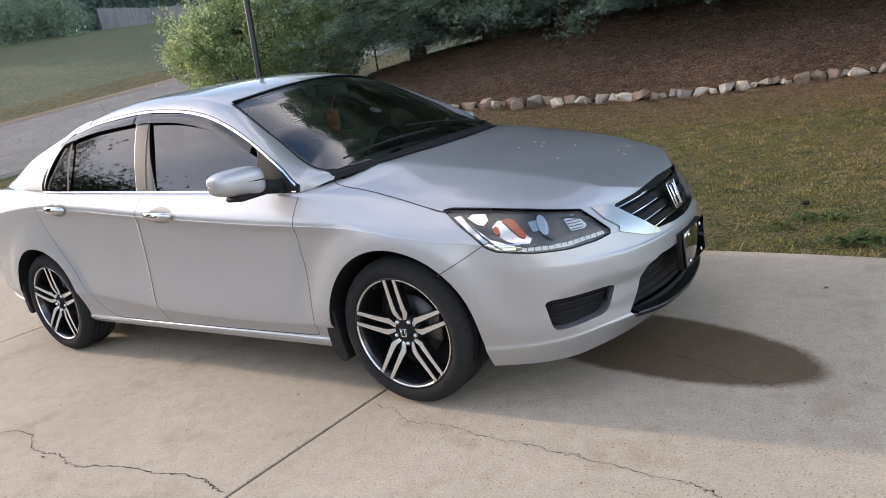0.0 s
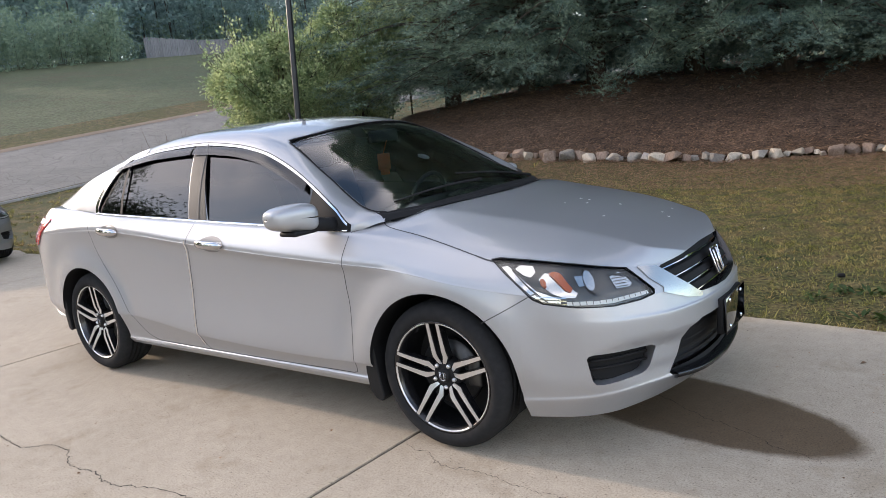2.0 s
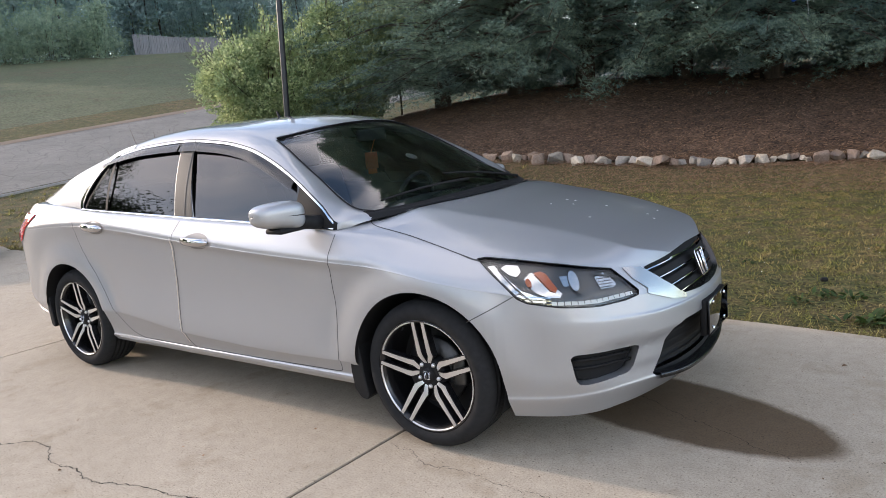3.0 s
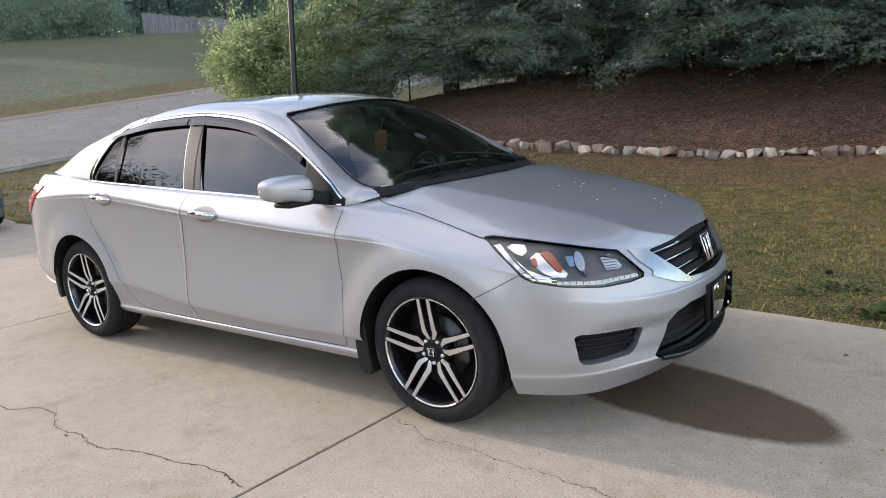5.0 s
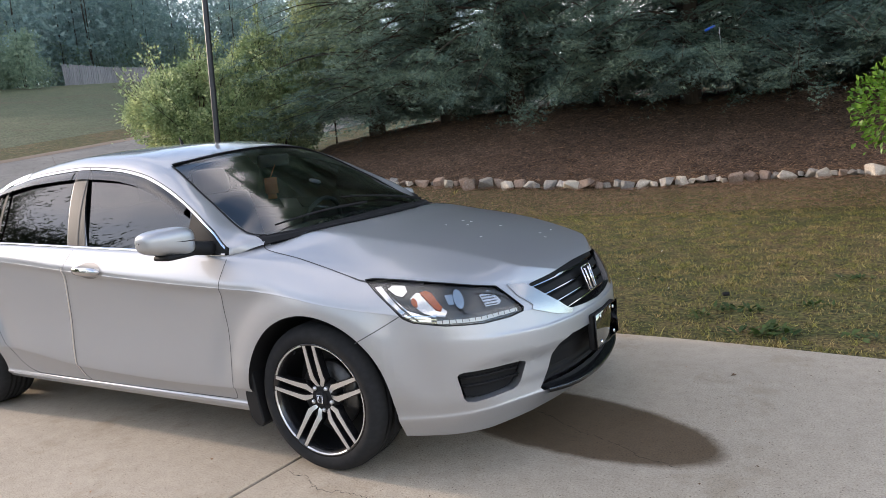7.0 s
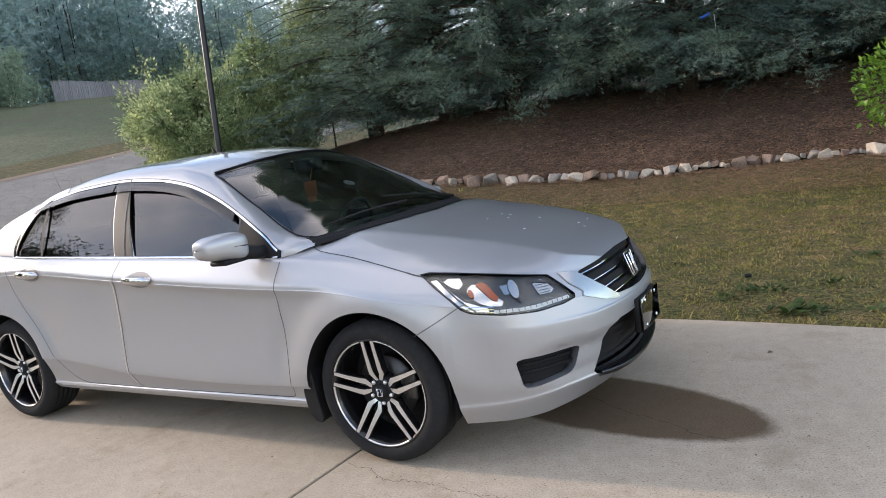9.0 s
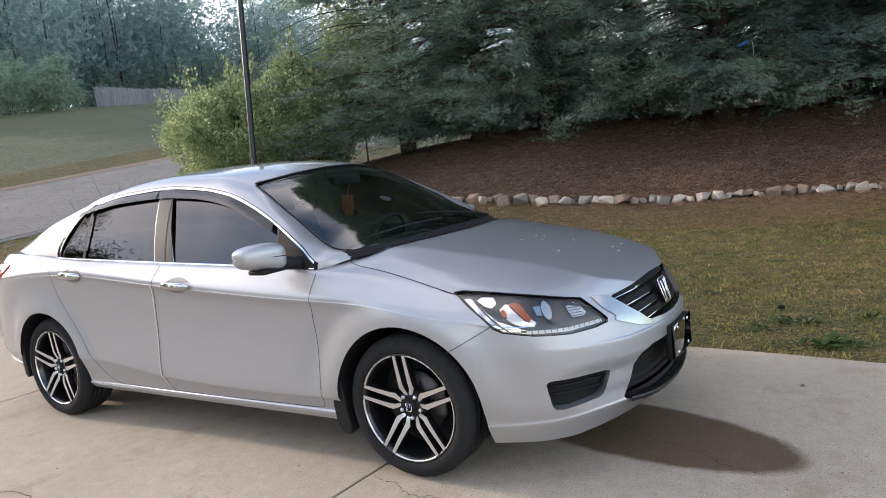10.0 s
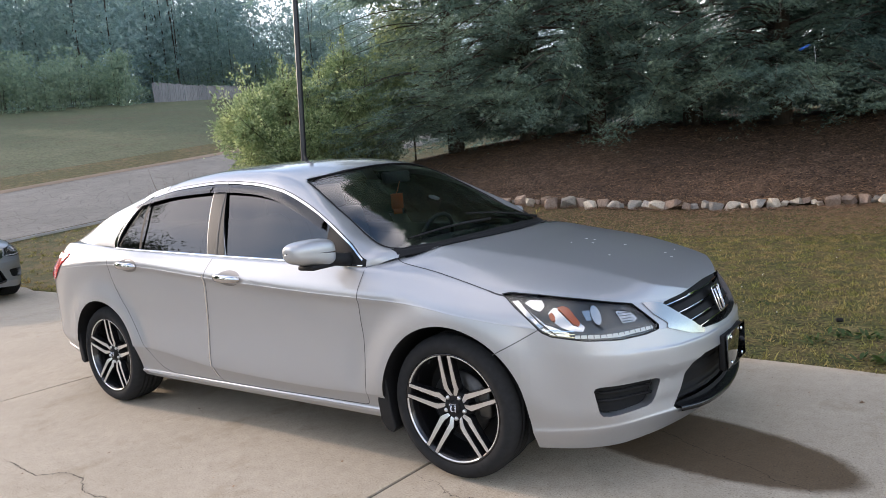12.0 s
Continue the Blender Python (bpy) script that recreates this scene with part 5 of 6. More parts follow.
# tail lamps
TAIL = [(-1.755, 1.008), (-1.81, 0.965), (-1.985, 0.835), (-2.03, 0.818), (-2.38, 0.85), (-2.38, 0.99), (-2.1, 1.012)]
for s in (-1, 1):
    tail = part("tail_lamp", patch(TAIL, "y", s * 1.6, 0.003, 0.03, thick=0.004), M_RED, car, "red and clear tail lamp")
    part("clear_lens", patch([(-1.80, 1.0), (-1.85, 0.975), (-2.34, 0.955), (-2.34, 0.985), (-2.1, 1.004)], "y", s * 1.6, 0.009, 0.03), M_WHITE, tail, "pale clear strip")

# ---- panel gaps ----
for s in (-1, 1):
    for line in ([(0.935, 0.95), (0.925, 0.80), (0.921, 0.70), (0.924, 0.60), (0.915, 0.40), (0.908, 0.30), (0.885, 0.282)],
                 [(0.885, 0.282), (0.4, 0.277), (-0.2, 0.275), (-0.6, 0.276), (-0.70, 0.28), (-0.80, 0.315), (-0.90, 0.40), (-0.99, 0.55), (-1.06, 0.655)],
                 [(-0.185, 0.985), (-0.205, 0.88), (-0.235, 0.70), (-0.252, 0.50), (-0.25, 0.36), (-0.225, 0.30), (-0.19, 0.278)],
                 [(-1.215, 1.025), (-1.20, 0.93), (-1.18, 0.83), (-1.12, 0.73), (-1.06, 0.655)],
                 [(1.838, 0.706), (1.80, 0.685), (1.73, 0.645), (1.655, 0.605), (1.63, 0.592)]):
        part("panel_gap", ribbon([(a, s * 1.2, b) for a, b in line], (0, -s, 0), 0.0036, 0.0008, None, 70, 0.3), M_SEAM, car)
    part("door_edge_guard", ribbon([(a, s * 1.2, b) for a, b in ((-0.215, 0.90), (-0.243, 0.70), (-0.26, 0.50), (-0.257, 0.36), (-0.232, 0.30))], (0, -s, 0), 0.006, 0.004, None, 40, 0.3), M_CHROME, car, "thin bright edge strip")
    part("panel_gap", ribbon([(a, s * b, 1.5) for a, b in ((1.0, 0.685), (1.05, 0.735), (1.12, 0.757), (1.3, 0.768), (1.42, 0.782), (1.53, 0.797), (1.60, 0.803), (1.648, 0.800))], (0, 0, -1), 0.0055, 0.0008, None, 90, 0.5), M_SEAM, car)
    part("panel_gap", ribbon([(a, s * b, 1.6) for a, b in ((0.94, 0.835), (0.985, 0.77), (1.02, 0.71))], (0, 0, -1), 0.004, 0.0008, None, 12, 0.5), M_SEAM, car)
    # sill strip
    part("sill_moulding", ribbon([(a, s * 1.2, 0.262) for a in (-0.95, -0.5, 0, 0.5, 0.98)], (0, -s, 0), 0.010, 0.004, None, 40, 0.3), M_PAINT, car)
    # door handles
    for x, z in ((0.0, 0.882), (-0.968, 0.941)):
        y = on_body((x, s * 1.5, z), (0, -s, 0), 0).y
        rows = []
        for t in np.linspace(-1, 1, 17):
            r = 0.0225 * math.sqrt(max(0.02, 1 - t ** 4))
            rows.append([(x + 0.115 * t, y + s * (0.018 * (1 - t * t) + 0.012 + 0.5 * r * math.cos(a)), z + 0.012 * t * -0.3 + r * math.sin(a)) for a in np.linspace(0, 2 * math.pi, 13)])
        handle = part("door_handle", grid_bm(np.array(rows)), M_HANDLE, car, "chrome pull handle")
        # flat dark ellipse painted for the shade inside the handle's hollow
        part("handle_cup", patch(ellipse(x + 0.005, z - 0.002, 0.098, 0.041, 24), "y", s * 1.5, 0.0015, 0.03), M_CUP_SHADE, handle)
    # mirror
    rows = []
    for u in np.linspace(-math.pi / 2, math.pi / 2, 41):
        row = []
        for v in np.linspace(0, 2 * math.pi, 61):
            sp = lambda q, e: math.copysign(abs(q) ** e, q)
            cx, cy, cz = sp(math.cos(u), 0.45) * sp(math.cos(v), 0.7), sp(math.sin(u), 0.7), sp(math.cos(u), 0.45) * sp(math.sin(v), 0.6)
            taper = 1 - 0.20 * (cy + 1) / 2
            if s < 0:
                row.append((0.775 + 0.068 * cx * taper - 0.045 * (cy + 1) / 2 + 0.015 * max(0, cx), s * (1.03 + 0.108 * cy), 1.034 + 0.068 * cz * taper + 0.012 * cy * (1 if cz < 0 else 0.3)))
            else:                       # folded back along the door
                row.append((0.68 - 0.100 * cy, 0.935 + 0.045 * cx * taper, 1.015 + 0.055 * cz * taper))
        rows.append(row)
    mirror = part("door_mirror", grid_bm(np.array(rows)), M_PAINT, car, "body-coloured door mirror on a black foot" if s < 0 else "body-coloured door mirror folded back")
    bm = bmesh.new()
    tube_bm([(0.82, s * 0.82, 0.972), (0.815, s * 0.88, 0.98), (0.80, s * 0.92, 0.99), (0.77, s * (0.99 if s < 0 else 0.94), 1.0)], [0.036, 0.032, 0.034, 0.032], 10, bm)
    part("mirror_foot", bm, M_BLACK, mirror)
    if s < 0:
        part("mirror_skirt", box_bm((0.105, 0.15, 0.024), (0.765, s * 0.995, 0.968), 0.010), M_BLACK, mirror)
        part("mirror_glass", box_bm((0.004, 0.15, 0.085), (0.712, s * 1.02, 1.033), 0.0015, 1), M_CHROME, mirror)
    # mud flaps
    for x in (0.995, -1.765):
        poly = ([(x - 0.012, 0.455), (x + 0.030, 0.470), (x + 0.042, 0.38), (x + 0.055, 0.27), (x + 0.072, 0.190), (x + 0.055, 0.170), (x + 0.022, 0.176), (x - 0.012, 0.215), (x - 0.024, 0.30), (x - 0.022, 0.39)] if x > 0 else
                [(x + 0.003, 0.47), (x + 0.028, 0.48), (x + 0.035, 0.36), (x + 0.05, 0.255), (x + 0.03, 0.24), (x + 0.004, 0.26), (x - 0.008, 0.36)])
        bm = prism_bm(poly, "y", min(s * 0.66, s * 0.902), max(s * 0.66, s * 0.902))
        bmesh.ops.bevel(bm, geom=bm.edges[:], offset=0.005, segments=1, affect="EDGES")
        part("mud_flap", bm, M_BLACK, car, "black plastic splash guard", smooth=False)
# chips in the hood paint
r = np.random.default_rng(4)
for k in range(9):
    x, y = (1.72 + r.normal() * 0.10, 0.05 + r.normal() * 0.14) if k < 6 else (2.02 + r.normal() * 0.03, 0.15 + r.normal() * 0.06)
    n = 11
    poly = [(x + (0.003 + 0.005 * r.random()) * math.cos(t), y + (0.004 + 0.009 * r.random()) * math.sin(t)) for t in np.linspace(0, 2 * math.pi, n, endpoint=False)]
    part("paint_chip", patch(poly, "z", 2.0, 0.0015, 0.05), M_WHITE, car, "small pale chip in the paint")

# ---- wheels ----
def build_wheel():
    """One wheel about the y axis, its face towards -y, hub face at the origin."""
    prof = [(0.243, -0.022), (0.250, -0.028), (0.243, -0.029), (0.236, -0.022), (0.226, -0.008), (0.222, 0.03), (0.214, 0.12), (0.226, 0.17), (0.242, 0.178)]
    wheel = part("wheel", lathe(prof, 72), M_GLOSS, None, "gloss black alloy wheel with machined double spokes")
    tread = [(0.240, -0.018), (0.252, -0.030), (0.268, -0.036), (0.285, -0.036), (0.300, -0.029), (0.312, -0.016), (0.320, -0.002), (0.3245, 0.016)]
    for c in (0.032, 0.064, 0.096, 0.128):
        tread += [(0.325, c - 0.005), (0.318, c - 0.003), (0.318, c + 0.003), (0.325, c + 0.005)]
    tread += [(0.3245, 0.145), (0.320, 0.165), (0.308, 0.185), (0.285, 0.198), (0.255, 0.19), (0.240, 0.178)]
    part("tyre", lathe(tread, 96), M_RUBBER, wheel, "black low-profile tyre")
    part("barrel_back", lathe([(0.0, 0.10), (0.08, 0.10), (0.20, 0.125), (0.215, 0.12)], 48), M_BLACK, wheel)
    part("brake_disc", lathe([(0.06, 0.055), (0.148, 0.055), (0.148, 0.075), (0.06, 0.075)], 48), M_STEEL, wheel, "grey steel brake disc")
    bm = box_bm((0.07, 0.05, 0.13), (0.135, 0.05, 0.02), 0.015)
    part("brake_caliper", bm, M_STEEL, wheel)
    part("hub", lathe([(0.0, 0.002), (0.05, 0.002), (0.068, 0.008), (0.075, 0.03), (0.078, 0.07)], 40), M_BLACK, wheel)
    for k in range(5):
        mid = radians(94 + 72 * k)
        for s in (-1, 1):
            rad = np.array([0.048, 0.060, 0.084, 0.104, 0.17, 0.238])
            off = np.array([0.008, 0.0145, 0.0265, 0.0262, 0.0255, 0.0255]) * s
            half = np.array([0.0058, 0.0095, 0.0122, 0.0108, 0.0086, 0.0072])
            dep = np.array([0.006, 0.001, -0.004, -0.010, -0.018, -0.0245])

            def bar(h, lift, back):
                rows = []
                for q, o, w, d in zip(rad, off, half, dep):
                    row = []
                    for e, y in ((-1, back), (-1, 0.0), (1, 0.0), (1, back), (-1, back)):
                        t = o + e * (w + h)
                        a, b = q * math.cos(mid) - t * math.sin(mid), q * math.sin(mid) + t * math.cos(mid)
                        row.append((a, d + lift + y, b))
                    rows.append(row)
                bm = grid_bm(np.array(rows))
                bmesh.ops.remove_doubles(bm, verts=bm.verts[:], dist=1e-5)
                bmesh.ops.holes_fill(bm, edges=[e for e in bm.edges if e.is_boundary])
                bmesh.ops.recalc_face_normals(bm, faces=bm.faces[:])
                return bm
            sharpen(part("spoke", bar(0.003, 0.0, 0.035), M_GLOSS, wheel, "gloss black spoke"))
            sharpen(part("spoke_face", bar(0.0, -0.002, 0.002), M_ALLOY, wheel, "machined bright face"))
        # bright arc of the lip between two pairs of spokes
        a0, a1 = mid + 0.155, mid + 2 * math.pi / 5 - 0.155
        rows = [[(q * math.cos(a), h, q * math.sin(a)) for q, h in ((0.2425, -0.0275), (0.2405, -0.0285), (0.2365, -0.0275), (0.2355, -0.02))] for a in np.linspace(a0, a1, 22)]
        part("rim_arc", grid_bm(np.array(rows)), M_ALLOY, wheel, "machined bright lip")
        a = mid + math.pi / 5
        bm = lathe([(0.0, -0.008), (0.007, -0.007), (0.0095, -0.001), (0.0095, 0.01)], 10)
        bmesh.ops.translate(bm, vec=(0.052 * math.cos(a), -0.0, 0.052 * math.sin(a)), verts=bm.verts[:])
        part("lug_nut", bm, M_ALLOY, wheel)
    part("centre_cap", lathe([(0.0, -0.012), (0.026, -0.010), (0.031, -0.004), (0.031, 0.01)], 28), M_BLACK, wheel)
    bm = bmesh.new()
    loop = [(-0.015, 0.0165), (-0.0125, -0.0165), (0.0125, -0.0165), (0.015, 0.0165), (-0.015, 0.0165), (-0.0148, 0.012)]
    tube_bm([(a, -0.013, b) for a, b in loop], [0.0017] * 6, 5, bm)
    for s in (-1, 1):
        tube_bm([(s * 0.0085, -0.013, 0.013), (s * 0.006, -0.013, 0.0), (s * 0.0075, -0.013, -0.013)], [0.002] * 3, 5, bm)
    part("cap_badge", bm, M_CHROME, wheel)
    bm = tube_bm([(-0.10, -0.018, 0.205), (-0.098, -0.03, 0.195)], [0.004, 0.003], 6)
    part("valve", bm, M_BLACK, wheel)
    return wheel


wheel = build_wheel()
wheel.parent = car
wheel.matrix_basis = pose(1.388, -0.865, 0.326)
for x, y, t in ((-1.388, -0.865, 0), (1.388, 0.865, 180), (-1.388, 0.865, 180)):
    copy_thing(wheel, pose(x, y, 0.326, 0, 7 if x < 0 else 0, t))
# dark underside
part("underbody", box_bm((4.0, 1.3, 0.07), (-0.2, 0, 0.222), 0.01), M_BLACK, car)

# ---- the second car behind it ----
car2 = copy_thing(car, pose(-10.05, 0.68, 0.0))
car2.name = "parked_car"
car2["label"] = "grey car with a dark grille parked behind on the driveway"
swap = {}
for o in car2.children_recursive:
    if o.type == "MESH" and any(m == M_PAINT for m in o.data.materials):
        if o.data not in swap:
            swap[o.data] = o.data.copy()
            for i, m in enumerate(swap[o.data].materials):
                if m == M_PAINT:
                    swap[o.data].materials[i] = M_PAINT2
        o.data = swap[o.data]

# ---- stones, grass and plants ----
def stone_mesh(seed):
    r = np.random.default_rng(seed)
    bm = bmesh.new()
    n = 16
    p = r.normal(size=(n, 3))
    p /= np.linalg.norm(p, axis=1)[:, None]
    p = np.sign(p) * np.abs(p) ** 0.42 * (0.85 + 0.3 * r.random((n, 1)))
    for q in p:
        bm.verts.new(q * (0.46, 0.36, 0.35))
    bmesh.ops.convex_hull(bm, input=bm.verts[:])
    bmesh.ops.delete(bm, geom=[v for v in bm.verts if not v.link_faces], context="VERTS")
    bmesh.ops.bevel(bm, geom=bm.edges[:], offset=0.018, segments=1, affect="EDGES", profile=0.5)
    bm.normal_update()
    me = bpy.data.meshes.new("stone")
    bm.to_mesh(me)
    bm.free()
    me.materials.append(M_STONES[seed % 3])
    return me


stones = [stone_mesh(40 + k) for k in range(9)]
r = np.random.default_rng(8)
x = -6.6
while x < 7.5:
    w = 0.11 + 0.22 * r.random() ** 1.5
    y = 9.05 + 0.06 * r.normal() + 0.10 * math.sin(x * 0.9)
    x += w * 0.5
    ob = new("stone", stones[r.integers(9)])
    ob.matrix_basis = Matrix.Translation((x, y, float(land(x, y)) + 0.055 + 0.02 * r.random())) @ Euler((r.normal() * 0.22, r.normal() * 0.2, r.normal() * 0.6 + math.pi * r.integers(2))).to_matrix().to_4x4() @ Matrix.Diagonal((w * 1.05, w * 1.0, w * (0.85 + 0.35 * r.random()), 1))
    tagged(ob, "rough grey and tan field stone edging the mulch bed", "stone", "stone edging")
    x += w * 0.5 - 0.02

# pine straw bed
xs = np.linspace(-9.4, 9.5, 96)
rows = []
for x in xs:
    near = 9.17 + 0.10 * math.sin(x * 0.9)
    if x < -7.0:
        near += (-7.0 - x) * 1.3
    ys = near + (19.5 - near) * np.linspace(0, 1, 50) ** 1.3
    rows.append([(x, y, float(land(x, y)) + 0.035 + 0.02 * noise.noise((x * 1.3, y * 1.3, 0)) + (0.05 * min(1, (y - near) * 3))) for y in ys])
bed = part("mulch_bed", grid_bm(np.array(rows)), M_MULCH)
tagged(bed, "brown pine-straw mulch bed under the trees", "", kind="structure")
r = np.random.default_rng(21)
for count, reach, lift, long, mat, label in ((52000, 5.5, 0.085, (0.06, 0.13), M_STRAW, "loose brown pine needles on the bed"),
                                              (60000, -2.7, 0.010, (0.04, 0.10), M_THATCH, "reddish dead thatch and needles below the stones")):
    x, y = r.uniform(-8.6, 8.5, count), (9.2 if reach > 0 else 9.05) + reach * r.random(count) ** 1.5
    pos = np.stack([x, y, land(x, y) + lift + 0.02 * r.random(count)], 1)
    flat = np.stack([np.cos(t := r.uniform(0, 6.28, count)), np.sin(t), r.normal(size=count) * 0.25 + 0.08 * np.sin(t)], 1)
    me = scatter("pine_straw", [(-0.5, -0.045, 0), (0.5, 0, 0.02), (-0.5, 0.045, 0)], [(0, 1, 2)], pos, turns(r, count, 0.4, flat), r.uniform(*long, count), mat)
    tagged(new("pine_straw", me), label, "mulch", kind="stuff")


def blades(name, n, xr, yr, size, seed, keep, label, mat=M_GRASS, lift=0.0):
    r = np.random.default_rng(seed)
    tufts = max(1, n // 16)
    tx, ty, pick = r.uniform(*xr, tufts), r.uniform(*yr, tufts), r.integers(tufts, size=n)
    spread = r.uniform(0.015, 0.06, tufts)[pick]
    x, y = tx[pick] + r.normal(size=n) * spread, ty[pick] + r.normal(size=n) * spread
    ok = np.array([keep(a, b, r.random()) for a, b in zip(x, y)])
    x, y = x[ok], y[ok]
    m = len(x)
    pos = np.stack([x, y, land(x, y) - 0.03 + lift], 1)
    up = np.stack([r.normal(size=m) * 0.8, r.normal(size=m) * 0.8, np.ones(m)], 1)
    tmpl = [(0, -0.05, 0), (0, 0.07, 0), (0.55, 0.06, 0.05), (0.55, -0.06, 0.05), (1, 0, 0.22)]
    rot = turns(r, m, 2.0, up)
    s = r.uniform(*size, m) * r.lognormal(0.0, 0.35, tufts)[pick][ok]
    a = scatter(name, tmpl[:4] + [tmpl[4]], [(0, 1, 2), (0, 2, 3), (3, 2, 4)], pos, rot, s, mat)
    return tagged(new(name, a), label, "grass", kind="stuff")


def lawn_keep(x, y, q):
    if y < float(drive_edge(x)) + 0.015:
        return False
    d = noise.noise((x * 0.55, y * 0.8, 3.0)) + 0.5 * noise.noise((x * 2.1, y * 2.1, 9.0))
    return q < 0.85 + 0.5 * d - max(0, y - 6.7) * 0.5


blades("grass", 250000, (-2.0, 7.0), (0.7, 9.1), (0.010, 0.027), 31, lawn_keep, "short patchy lawn grass, green and straw-coloured")
blades("grass", 26000, (-14.0, -2.0), (1.4, 8.5), (0.03, 0.06), 32, lawn_keep, "short patchy lawn grass, green and straw-coloured")


def edge_keep(x, y, q):
    e = float(drive_edge(x))
    return e + 0.0 < y < e + 0.14


blades("grass", 52000, (-13.0, 7.5), (0.3, 2.0), (0.014, 0.034), 33, edge_keep, "longer grass along the driveway edge")

# weeds in the lawn
r = np.random.default_rng(55)
leaf_t, leaf_f = [(0, 0, 0), (0.35, -0.16, 0.06), (0.35, 0.16, 0.06), (0.75, -0.12, 0.05), (0.75, 0.12, 0.05), (1, 0, -0.03)], [(0, 1, 2), (1, 3, 4), (1, 4, 2), (3, 5, 4)]
wp, wo, ws = [], [], []
for x, y, sz, n in ((2.62, 2.05, 0.13, 40), (2.86, 1.56, 0.16, 60), (2.42, 1.87, 0.10, 24), (3.1, 2.2, 0.10, 26), (1.9, 2.9, 0.09, 20), (3.35, 3.0, 0.11, 26), (3.4, 1.55, 0.10, 26), (3.6, 2.6, 0.10, 30)):
    a = r.uniform(0, 6.28, n)
    wo.append(np.stack([np.cos(a), np.sin(a), r.uniform(0.1, 0.9, n)], 1))
    pos = np.stack([x + r.normal(size=n) * sz * 0.6, y + r.normal(size=n) * sz * 0.35, np.zeros(n)], 1)
    pos[:, 2] = land(pos[:, 0], pos[:, 1]) - 0.02
    wp.append(pos)
    ws.append(r.uniform(0.5, 1.0, n) * sz * 0.65)
wp, wo, ws = np.concatenate(wp), np.concatenate(wo), np.concatenate(ws)
me = scatter("weeds", leaf_t, leaf_f, wp, turns(r, len(wp), 0.3, wo), ws, M_WEED)
tagged(new("weeds", me), "dark green broad-leaved weeds in the lawn", "weed", kind="stuff")


# ---- trees ----
SPRAY_V, SPRAY_F = [], []
for a, l, z in ((0, 1.0, 0.0), (38, 0.74, -0.05), (-38, 0.74, 0.05)):
    c, s = math.cos(radians(a)), math.sin(radians(a))
    i = len(SPRAY_V)
    SPRAY_V += [(0.3 * l * c - 0.10 * s, 0.3 * l * s + 0.10 * c, z + 0.05), (l * c, l * s, z - 0.10), (0.3 * l * c + 0.10 * s, 0.3 * l * s - 0.10 * c, z + 0.04)]
    SPRAY_F.append((i, i + 1, i + 2))


def limb_curve(base, tip, sag, n=6):
    b, t = Vector(base), Vector(tip)
    return [b + (t - b) * q + Vector((0, 0, sag * math.sin(q * math.pi))) for q in np.linspace(0, 1, n)]


